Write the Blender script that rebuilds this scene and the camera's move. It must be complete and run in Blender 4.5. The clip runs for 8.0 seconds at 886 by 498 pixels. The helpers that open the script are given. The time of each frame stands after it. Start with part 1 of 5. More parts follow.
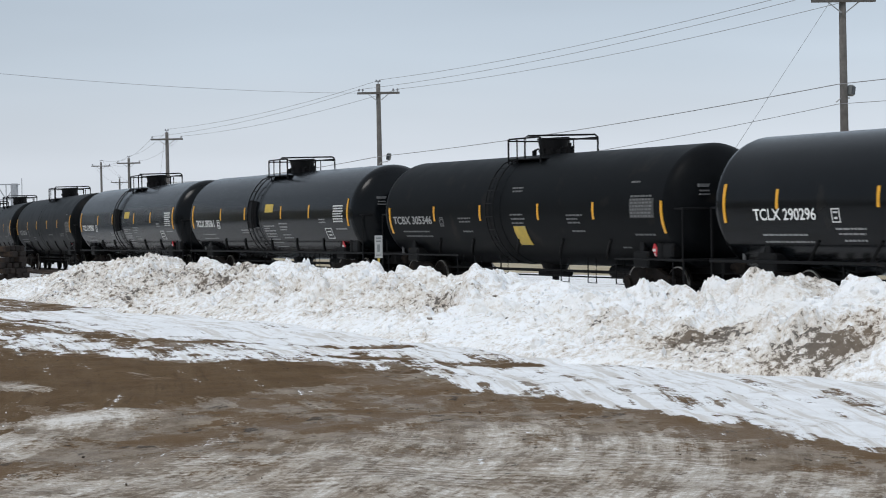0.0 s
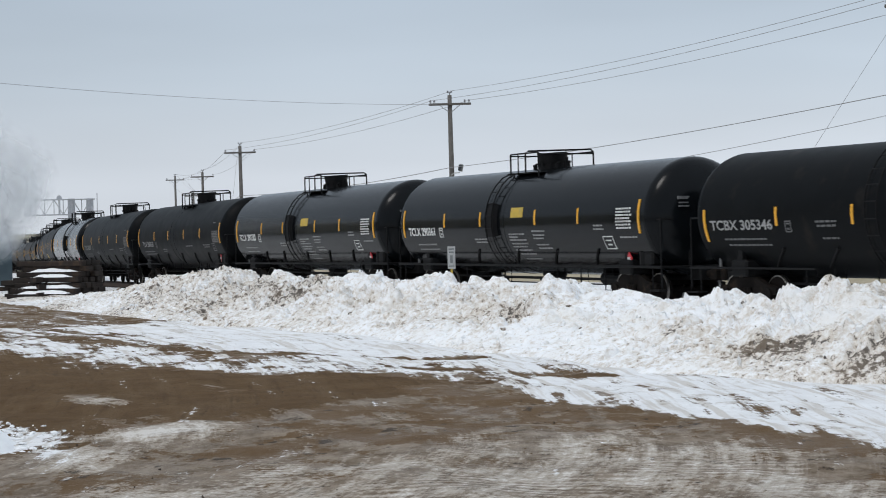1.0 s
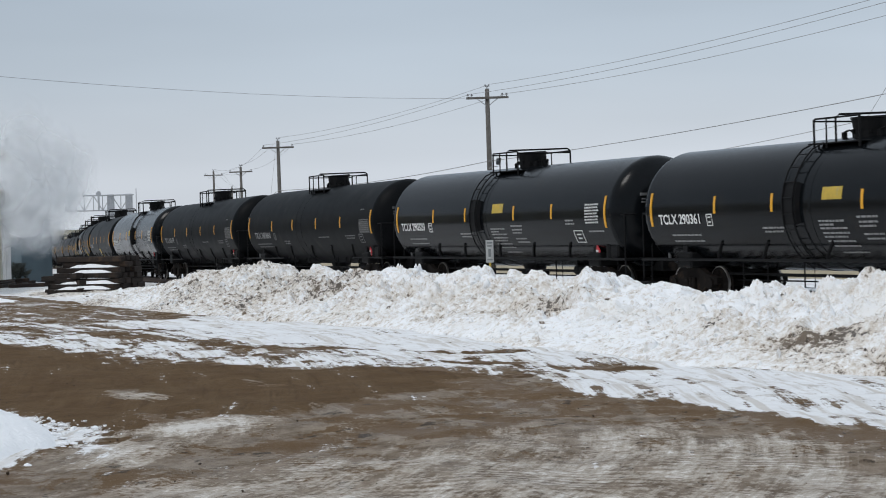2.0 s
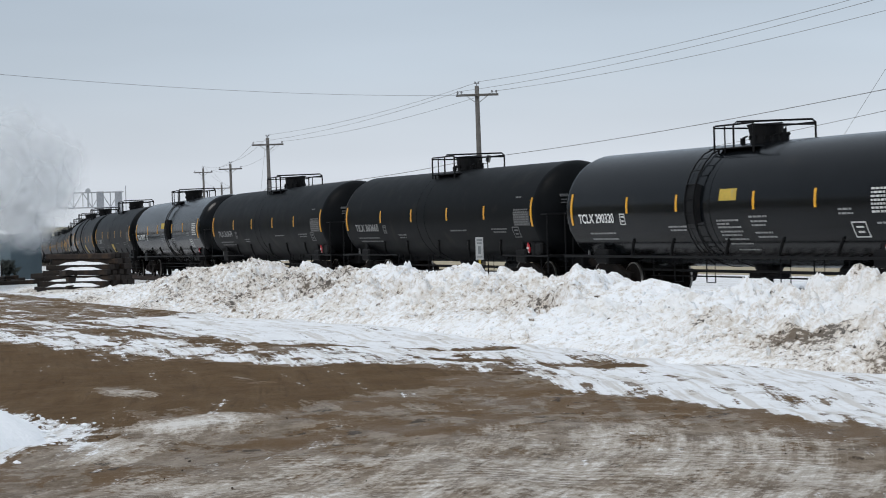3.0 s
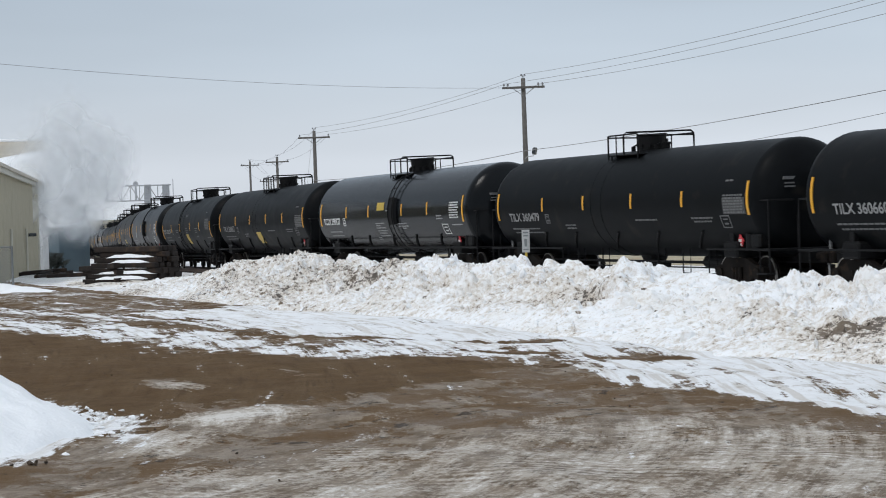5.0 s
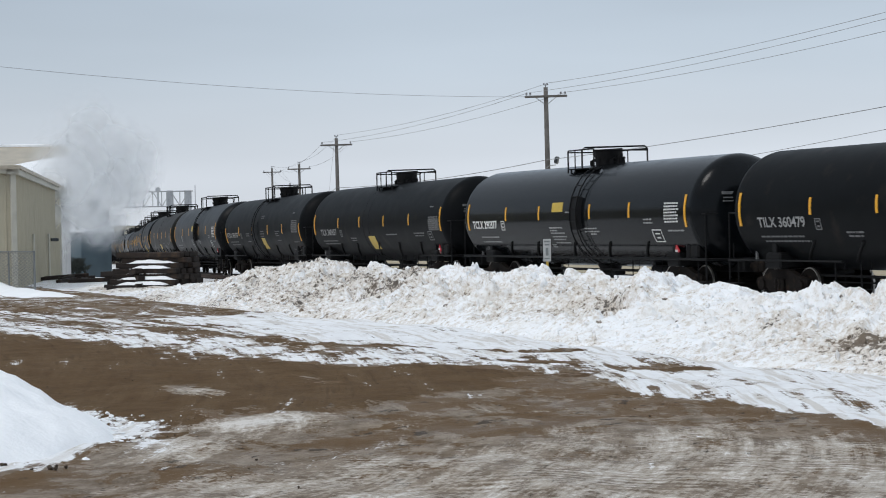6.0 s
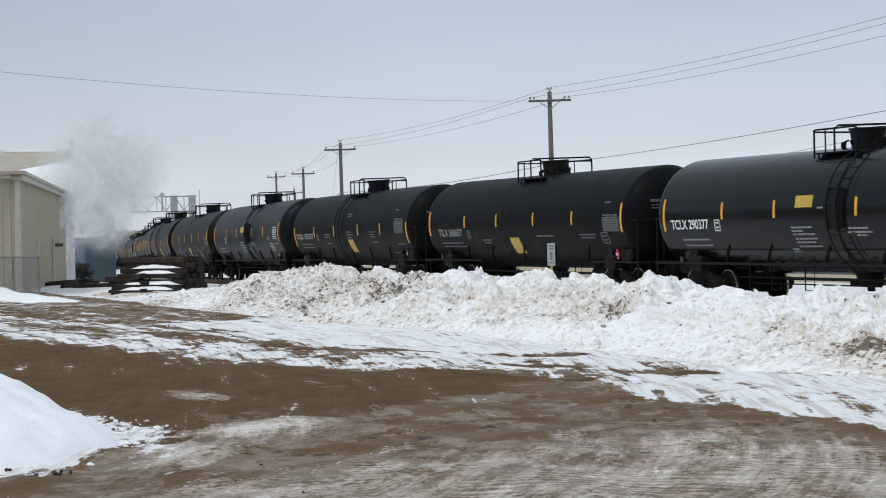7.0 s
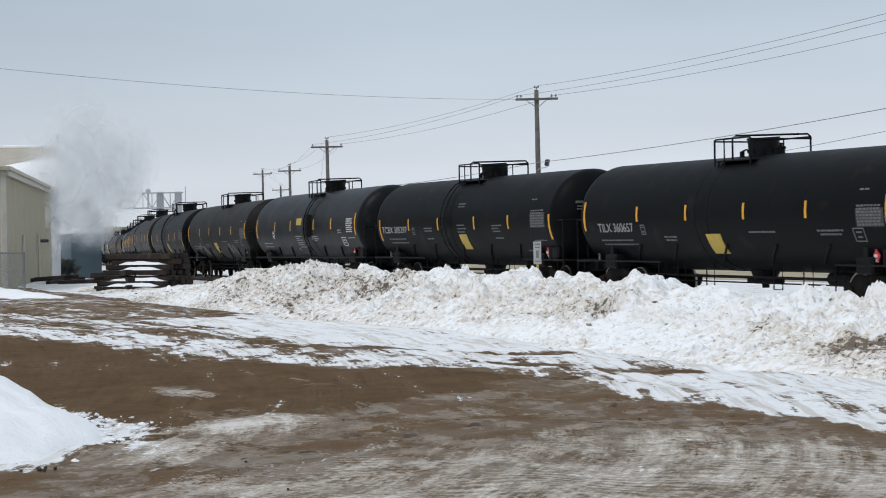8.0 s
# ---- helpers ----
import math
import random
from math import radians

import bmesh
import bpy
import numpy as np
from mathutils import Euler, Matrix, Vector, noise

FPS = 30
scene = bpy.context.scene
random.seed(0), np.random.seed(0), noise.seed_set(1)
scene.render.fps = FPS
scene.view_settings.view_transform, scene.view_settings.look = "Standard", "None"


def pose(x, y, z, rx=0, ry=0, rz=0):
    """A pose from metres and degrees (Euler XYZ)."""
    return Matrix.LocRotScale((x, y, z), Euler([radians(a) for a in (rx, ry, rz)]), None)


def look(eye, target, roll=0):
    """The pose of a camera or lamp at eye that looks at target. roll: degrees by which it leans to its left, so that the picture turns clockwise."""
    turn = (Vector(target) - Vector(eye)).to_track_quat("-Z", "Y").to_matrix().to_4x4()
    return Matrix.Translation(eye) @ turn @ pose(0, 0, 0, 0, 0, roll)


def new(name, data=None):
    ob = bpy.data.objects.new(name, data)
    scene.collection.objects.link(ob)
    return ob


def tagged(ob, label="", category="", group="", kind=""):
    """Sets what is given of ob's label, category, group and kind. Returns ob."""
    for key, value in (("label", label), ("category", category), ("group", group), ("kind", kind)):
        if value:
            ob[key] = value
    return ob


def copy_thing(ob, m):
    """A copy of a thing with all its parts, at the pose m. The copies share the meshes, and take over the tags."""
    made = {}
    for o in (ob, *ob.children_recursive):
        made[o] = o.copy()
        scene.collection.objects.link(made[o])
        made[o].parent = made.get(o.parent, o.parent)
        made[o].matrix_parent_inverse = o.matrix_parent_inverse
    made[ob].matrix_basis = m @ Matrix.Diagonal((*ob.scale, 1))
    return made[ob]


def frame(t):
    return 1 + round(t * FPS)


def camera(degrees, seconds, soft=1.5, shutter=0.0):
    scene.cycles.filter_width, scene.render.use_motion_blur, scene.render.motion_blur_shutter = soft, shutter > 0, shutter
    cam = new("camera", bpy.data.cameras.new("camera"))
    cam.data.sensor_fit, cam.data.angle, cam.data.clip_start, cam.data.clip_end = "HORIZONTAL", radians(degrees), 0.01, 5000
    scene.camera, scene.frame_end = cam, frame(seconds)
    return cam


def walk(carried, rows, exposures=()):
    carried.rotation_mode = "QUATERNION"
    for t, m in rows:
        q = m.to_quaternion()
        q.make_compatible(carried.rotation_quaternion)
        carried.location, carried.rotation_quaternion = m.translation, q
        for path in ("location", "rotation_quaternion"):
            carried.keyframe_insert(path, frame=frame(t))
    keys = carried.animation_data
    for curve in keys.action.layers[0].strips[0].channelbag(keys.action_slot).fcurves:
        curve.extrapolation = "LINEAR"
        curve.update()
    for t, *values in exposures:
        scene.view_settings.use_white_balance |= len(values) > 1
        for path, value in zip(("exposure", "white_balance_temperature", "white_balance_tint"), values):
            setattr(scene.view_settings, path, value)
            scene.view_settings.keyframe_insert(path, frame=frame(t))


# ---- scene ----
EYE = 1.85
cam = camera(2 * math.degrees(math.atan(784 / 3380)), 8.0, soft=1.0, shutter=0.1)
walk(cam, [
    (0.0, pose(0, 0, EYE, 89.130, 0.793, 62.745)),
    (0.5, pose(0, 0, EYE, 89.413, 1.195, 63.601)),
    (1.0, pose(0, 0, EYE, 89.491, 1.338, 64.922)),
    (1.5, pose(0, 0, EYE, 89.340, 1.640, 65.933)),
    (1.7, pose(0, 0, EYE, 89.340, 1.620, 66.100)),
    (2.8, pose(0, 0, EYE, 89.270, 1.670, 65.820)),
    (3.0, pose(0, 0, EYE, 89.243, 1.625, 65.760)),
    (3.5, pose(0, 0, EYE, 89.103, 1.487, 65.663)),
    (4.0, pose(0, 0, EYE, 88.851, 1.596, 65.688)),
    (4.5, pose(0, 0, EYE, 88.868, 1.861, 66.258)),
    (4.7, pose(0, 0, EYE, 88.920, 1.850, 66.700)),
    (5.8, pose(0, 0, EYE, 89.250, 1.300, 67.720)),
    (6.0, pose(0, 0, EYE, 89.325, 1.214, 67.791)),
    (6.5, pose(0, 0, EYE, 89.428, 1.224, 67.894)),
    (7.0, pose(0, 0, EYE, 89.461, 1.336, 67.914)),
    (7.5, pose(0, 0, EYE, 89.400, 1.248, 67.767)),
    (8.0, pose(0, 0, EYE, 89.390, 1.041, 67.502)),
], [(0.0, 0.0), (0.5, -0.03), (1.0, -0.04), (1.5, -0.12), (1.7, -0.12), (2.8, -0.05), (3.5, 0.0), (8.0, 0.0)])

# ---- world and light: an overcast winter day ----
SUN_ELEVATION, SUN_TURN = 56, 168
world = bpy.data.worlds.new("overcast")
scene.world = world
world.use_nodes = True
wn, wl = world.node_tree.nodes, world.node_tree.links
wn.clear()
sky = wn.new("ShaderNodeTexSky")
sky.sky_type, sky.sun_disc = "NISHITA", False
sky.sun_elevation, sky.sun_rotation = radians(SUN_ELEVATION), radians(SUN_TURN)
sky.dust_density, sky.air_density = 4.0, 1.0
scale_sky = wn.new("ShaderNodeVectorMath")
scale_sky.operation = "SCALE"
scale_sky.inputs["Scale"].default_value = 0.09
wl.new(sky.outputs[0], scale_sky.inputs[0])
coord = wn.new("ShaderNodeTexCoord")
xyz = wn.new("ShaderNodeSeparateXYZ")
wl.new(coord.outputs["Generated"], xyz.inputs[0])
ramp = wn.new("ShaderNodeValToRGB")
ramp.color_ramp.elements[0].position, ramp.color_ramp.elements[0].color = 0.0, (0.735, 0.785, 0.85, 1)
ramp.color_ramp.elements[1].position, ramp.color_ramp.elements[1].color = 0.6, (0.60, 0.675, 0.76, 1)
for at, tone in ((0.03, (0.745, 0.805, 0.885, 1)), (0.05, (0.69, 0.76, 0.845, 1)), (0.08, (0.585, 0.668, 0.762, 1)), (0.13, (0.515, 0.605, 0.71, 1))):
    ramp.color_ramp.elements.new(at).color = tone
wl.new(xyz.outputs["Z"], ramp.inputs[0])
clouds = wn.new("ShaderNodeTexNoise")
clouds.inputs["Scale"].default_value, clouds.inputs["Detail"].default_value = 2.2, 3
stretch = wn.new("ShaderNodeMapping")
stretch.inputs["Scale"].default_value = (1, 1, 7)
wl.new(coord.outputs["Generated"], stretch.inputs[0])
wl.new(stretch.outputs[0], clouds.inputs["Vector"])
cloud_amount = wn.new("ShaderNodeMapRange")
cloud_amount.inputs[1].default_value, cloud_amount.inputs[2].default_value = 0.3, 0.7
cloud_amount.inputs[3].default_value, cloud_amount.inputs[4].default_value = 0.92, 1.07
wl.new(clouds.outputs["Fac"], cloud_amount.inputs[0])
# the cloud thins towards the north-east
thin = wn.new("ShaderNodeVectorMath")
thin.operation = "DOT_PRODUCT"
thin.inputs[1].default_value = (0.41, 0.91, 0)
wl.new(coord.outputs["Generated"], thin.inputs[0])
thinning = wn.new("ShaderNodeMapRange")
thinning.inputs[1].default_value, thinning.inputs[2].default_value = -0.4, 0.4
thinning.inputs[3].default_value, thinning.inputs[4].default_value = 0.88, 1.14
wl.new(thin.outputs["Value"], thinning.inputs[0])
both = wn.new("ShaderNodeMath")
both.operation = "MULTIPLY"
wl.new(cloud_amount.outputs[0], both.inputs[0])
wl.new(thinning.outputs[0], both.inputs[1])
cloudy = wn.new("ShaderNodeVectorMath")
cloudy.operation = "SCALE"
wl.new(ramp.outputs[0], cloudy.inputs[0])
wl.new(both.outputs[0], cloudy.inputs["Scale"])
blend = wn.new("ShaderNodeMix")
blend.data_type = "RGBA"
blend.inputs[0].default_value = 0.88
wl.new(scale_sky.outputs[0], blend.inputs[6])
wl.new(cloudy.outputs[0], blend.inputs[7])
back = wn.new("ShaderNodeBackground")
wl.new(blend.outputs[2], back.inputs[0])
wout = wn.new("ShaderNodeOutputWorld")
wl.new(back.outputs[0], wout.inputs[0])

sun = new("sun", bpy.data.lights.new("sun", "SUN"))
sun.data.energy, sun.data.angle, sun.data.color = 1.16, radians(20), (1.0, 0.985, 0.965)
sun.matrix_basis = look((0, 0, 0), (-math.sin(radians(SUN_TURN)), -math.cos(radians(SUN_TURN)), -math.tan(radians(SUN_ELEVATION))))

rng = random.Random(7)


# ---- materials ----
def material(name, color, rough=0.6, metal=0.0, vary=0.15, grain=6.0, bump=0.0, bump_scale=40.0, stain=None, stain_at=0.6, stain_scale=1.5, random_value=0.0, coat=0.0, specular=0.5):
    m = bpy.data.materials.new(name)
    m.use_nodes = True
    nt = m.node_tree
    n, l = nt.nodes, nt.links
    b = n["Principled BSDF"]
    tc = n.new("ShaderNodeTexCoord")
    nz = n.new("ShaderNodeTexNoise")
    nz.inputs["Scale"].default_value, nz.inputs["Detail"].default_value, nz.inputs["Roughness"].default_value = grain, 6, 0.62
    l.new(tc.outputs["Object"], nz.inputs["Vector"])
    cr = n.new("ShaderNodeValToRGB")
    lo, hi = [max(0, c * (1 - vary)) for c in color], [min(1, c * (1 + vary)) for c in color]
    cr.color_ramp.elements[0].position, cr.color_ramp.elements[0].color = 0.3, (*lo, 1)
    cr.color_ramp.elements[1].position, cr.color_ramp.elements[1].color = 0.7, (*hi, 1)
    l.new(nz.outputs["Fac"], cr.inputs[0])
    out = cr.outputs[0]
    if stain:
        sz = n.new("ShaderNodeTexNoise")
        sz.inputs["Scale"].default_value, sz.inputs["Detail"].default_value = stain_scale, 5
        l.new(tc.outputs["Object"], sz.inputs["Vector"])
        sr = n.new("ShaderNodeMapRange")
        sr.inputs[1].default_value, sr.inputs[2].default_value = stain_at, stain_at + 0.12
        l.new(sz.outputs["Fac"], sr.inputs[0])
        mx = n.new("ShaderNodeMix")
        mx.data_type = "RGBA"
        l.new(sr.outputs[0], mx.inputs[0])
        l.new(out, mx.inputs[6])
        mx.inputs[7].default_value = (*stain, 1)
        out = mx.outputs[2]
    if random_value:
        oi = n.new("ShaderNodeObjectInfo")
        rr = n.new("ShaderNodeMapRange")
        rr.inputs[3].default_value, rr.inputs[4].default_value = 1 - random_value, 1 + random_value
        l.new(oi.outputs["Random"], rr.inputs[0])
        hv = n.new("ShaderNodeHueSaturation")
        l.new(rr.outputs[0], hv.inputs["Value"])
        l.new(out, hv.inputs["Color"])
        out = hv.outputs[0]
    l.new(out, b.inputs["Base Color"])
    rv = n.new("ShaderNodeMapRange")
    rv.inputs[3].default_value, rv.inputs[4].default_value = max(0.03, rough - 0.08), min(1, rough + 0.1)
    l.new(nz.outputs["Fac"], rv.inputs[0])
    l.new(rv.outputs[0], b.inputs["Roughness"])
    b.inputs["Metallic"].default_value = metal
    b.inputs["Coat Weight"].default_value = coat
    b.inputs["Specular IOR Level"].default_value = specular
    if bump:
        bz = n.new("ShaderNodeTexNoise")
        bz.inputs["Scale"].default_value, bz.inputs["Detail"].default_value = bump_scale, 5
        l.new(tc.outputs["Object"], bz.inputs["Vector"])
        bp = n.new("ShaderNodeBump")
        bp.inputs["Strength"].default_value, bp.inputs["Distance"].default_value = 0.6, bump
        l.new(bz.outputs["Fac"], bp.inputs["Height"])
        l.new(bp.outputs[0], b.inputs["Normal"])
    return m


GLOSSY_TANK = material("glossy_black_tank", (0.0045, 0.0055, 0.0067), 0.17, 0, 0.25, 1.2, 0.004, 1.0, stain=(0.014, 0.013, 0.012), stain_at=0.62, stain_scale=1.1, specular=0.15)
SATIN_TANK = material("satin_black_tank", (0.0056, 0.0064, 0.0072), 0.44, 0, 0.25, 1.5, 0.004, 1.0, stain=(0.015, 0.0135, 0.012), stain_at=0.6, stain_scale=1.3, specular=0.05)
DUSTY_TANK = material("dusty_black_tank", (0.013, 0.0115, 0.010), 0.5, 0, 0.3, 1.5, 0.004, 1.0, stain=(0.03, 0.026, 0.022), stain_at=0.55, stain_scale=0.9, specular=0.10)
GREY_TANK = material("grey_tank", (0.008, 0.009, 0.0102), 0.36, 0, 0.25, 1.2, 0.004, 1.0, stain=(0.03, 0.029, 0.028), stain_at=0.58, stain_scale=0.8, specular=0.08)
BLACK_STEEL = material("black_steel", (0.007, 0.007, 0.0075), 0.6, 0, 0.3, 5, 0.002, 30, stain=(0.016, 0.012, 0.009), stain_at=0.64, stain_scale=4, specular=0.15)
TRUCK_STEEL = material("grimy_truck_steel", (0.010, 0.008, 0.007), 0.8, 0, 0.4, 7, 0.004, 30, stain=(0.03, 0.02, 0.013), stain_at=0.58, stain_scale=5, specular=0.12)
WHEEL_TREAD = material("worn_wheel_steel", (0.35, 0.33, 0.31), 0.35, 0.9, 0.2, 8)
DIM_LETTERS = material("worn_lettering", (0.30, 0.30, 0.295), 0.7, 0, 0.3, 9)
LETTER_WHITE = material("lettering_white", (0.72, 0.72, 0.70), 0.6, 0, 0.15, 9)
LINE_GREY = material("stencil_grey", (0.26, 0.26, 0.257), 0.6, 0, 0.25, 9)
WHITE_PAINT = material("stencil_white", (0.62, 0.62, 0.6), 0.6, 0, 0.2, 9, stain=(0.25, 0.25, 0.24), stain_at=0.64, stain_scale=6)
FAINT_PAINT = material("worn_stencil_grey", (0.13, 0.13, 0.13), 0.7, 0, 0.3, 9)
YELLOW_TAPE = material("yellow_reflector", (0.75, 0.36, 0.02), 0.4, 0, 0.15, 9, stain=(0.35, 0.2, 0.04), stain_at=0.66, stain_scale=5)
YELLOW_PANEL = material("yellow_panel", (0.52, 0.36, 0.05), 0.5, 0, 0.15, 5, stain=(0.4, 0.33, 0.14), stain_at=0.6, stain_scale=4)
RED_PAINT = material("placard_red", (0.55, 0.03, 0.04), 0.5, 0, 0.15, 9)
POLE_WOOD = material("weathered_pole_wood", (0.125, 0.116, 0.107), 0.9, 0, 0.25, 5, 0.01, 25, stain=(0.09, 0.08, 0.07), stain_at=0.6, stain_scale=3)
INSULATOR = material("porcelain", (0.22, 0.22, 0.23), 0.3, 0, 0.1, 9)
WIRE = material("wire", (0.27, 0.27, 0.28), 0.6, 0.2, 0.1, 9)
GALVANISED = material("galvanised_steel", (0.36, 0.37, 0.38), 0.5, 0.6, 0.2, 6, 0.002, 40)
TIE_WOOD = material("creosoted_tie_wood", (0.018, 0.012, 0.009), 0.9, 0, 0.4, 6, 0.02, 18, stain=(0.045, 0.027, 0.016), stain_at=0.58, stain_scale=3, random_value=0.35)
RAIL_STEEL = material("rail_steel", (0.09, 0.06, 0.045), 0.6, 0.5, 0.3, 6, 0.003, 30)
SHED_WALL = material("beige_metal_siding", (0.44, 0.40, 0.30), 0.55, 0.0, 0.08, 1.5, stain=(0.36, 0.32, 0.24), stain_at=0.62, stain_scale=0.6)
SHED_TRIM = material("pale_trim", (0.5, 0.48, 0.41), 0.5, 0, 0.1, 2)
ROOF_METAL = material("bare_roof_metal", (0.46, 0.41, 0.33), 0.5, 0.2, 0.15, 1.5, stain=(0.40, 0.24, 0.11), stain_at=0.62, stain_scale=0.25)
PALE_WALL = material("pale_grey_siding", (0.5, 0.51, 0.52), 0.6, 0, 0.1, 1.5)
TEAL_WALL = material("blue_grey_siding", (0.075, 0.11, 0.13), 0.6, 0, 0.2, 0.6)
DARK_OPENING = material("dark_glass", (0.03, 0.035, 0.04), 0.2, 0, 0.1, 3)
BRUSH = material("dark_brush", (0.03, 0.035, 0.03), 0.9, 0, 0.4, 3)
CONCRETE = material("concrete", (0.3, 0.29, 0.27), 0.85, 0, 0.15, 3, 0.005, 20)
GREY_PAINT = material("grey_bridge_paint", (0.46, 0.47, 0.49), 0.6, 0, 0.15, 3)
FENCE_STEEL = material("dull_fence_steel", (0.16, 0.17, 0.17), 0.6, 0.0, 0.2, 6)
SOIL = material("frozen_soil", (0.06, 0.042, 0.028), 0.9, 0, 0.4, 12, 0.01, 30)
FADED_SIGN = material("faded_sign_paint", (0.40, 0.40, 0.39), 0.7, 0, 0.15, 9)
GRIMY_PANEL = material("grimy_grey_panel", (0.045, 0.045, 0.044), 0.7, 0, 0.25, 7)
ORANGE = material("orange_stake", (0.75, 0.2, 0.04), 0.6, 0, 0.15, 6)


def snow_material(name, dirty):
    """Snow; if dirty, noise tints for dirt and shading, and grey and brown dirt where the dirt attribute says so."""
    m = bpy.data.materials.new(name)
    m.use_nodes = True
    n, l = m.node_tree.nodes, m.node_tree.links
    b = n["Principled BSDF"]
    tc = n.new("ShaderNodeTexCoord")

    def noise_tex(scale, detail=6, rough=0.6):
        z = n.new("ShaderNodeTexNoise")
        z.inputs["Scale"].default_value, z.inputs["Detail"].default_value, z.inputs["Roughness"].default_value = scale, detail, rough
        l.new(tc.outputs["Object"], z.inputs["Vector"])
        return z.outputs["Fac"]

    def remap(v, a, c, lo=0.0, hi=1.0):
        r = n.new("ShaderNodeMapRange")
        r.inputs[1].default_value, r.inputs[2].default_value, r.inputs[3].default_value, r.inputs[4].default_value = a, c, lo, hi
        l.new(v, r.inputs[0])
        return r.outputs[0]

    def mix(f, a, c):
        x = n.new("ShaderNodeMix")
        x.data_type = "RGBA"
        for s, v in ((0, f), (6, a), (7, c)):
            if isinstance(v, tuple):
                x.inputs[s].default_value = (*v, 1)
            else:
                l.new(v, x.inputs[s])
        return x.outputs[2]

    col = mix(remap(noise_tex(1.3), 0.35, 0.7), (0.95, 0.962, 0.975), (0.88, 0.892, 0.91))
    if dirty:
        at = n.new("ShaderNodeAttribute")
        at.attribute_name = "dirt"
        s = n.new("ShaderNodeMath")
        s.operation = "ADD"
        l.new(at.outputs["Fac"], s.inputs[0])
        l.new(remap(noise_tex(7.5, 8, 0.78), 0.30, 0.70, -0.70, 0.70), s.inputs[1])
        # noise tints: dirt specks, and shading between the lumps put into the colour
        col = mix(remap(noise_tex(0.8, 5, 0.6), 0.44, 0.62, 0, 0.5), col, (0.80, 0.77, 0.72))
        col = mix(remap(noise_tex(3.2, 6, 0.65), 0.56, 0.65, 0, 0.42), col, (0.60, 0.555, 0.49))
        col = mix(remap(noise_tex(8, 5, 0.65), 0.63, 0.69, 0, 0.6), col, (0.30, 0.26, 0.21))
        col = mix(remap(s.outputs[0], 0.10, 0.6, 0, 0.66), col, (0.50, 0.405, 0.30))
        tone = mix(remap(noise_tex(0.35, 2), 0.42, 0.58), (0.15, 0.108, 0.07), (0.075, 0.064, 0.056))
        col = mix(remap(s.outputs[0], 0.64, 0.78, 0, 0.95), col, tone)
    l.new(col, b.inputs["Base Color"])
    b.inputs["Roughness"].default_value = 0.75
    bp = n.new("ShaderNodeBump")
    bp.inputs["Strength"].default_value, bp.inputs["Distance"].default_value = 0.6, 0.03
    l.new(noise_tex(16, 6, 0.6), bp.inputs["Height"])
    l.new(bp.outputs[0], b.inputs["Normal"])
    return m


SNOW = snow_material("clean_snow", False)
DIRTY_SHADED_SNOW = snow_material("dirty_snow", True)


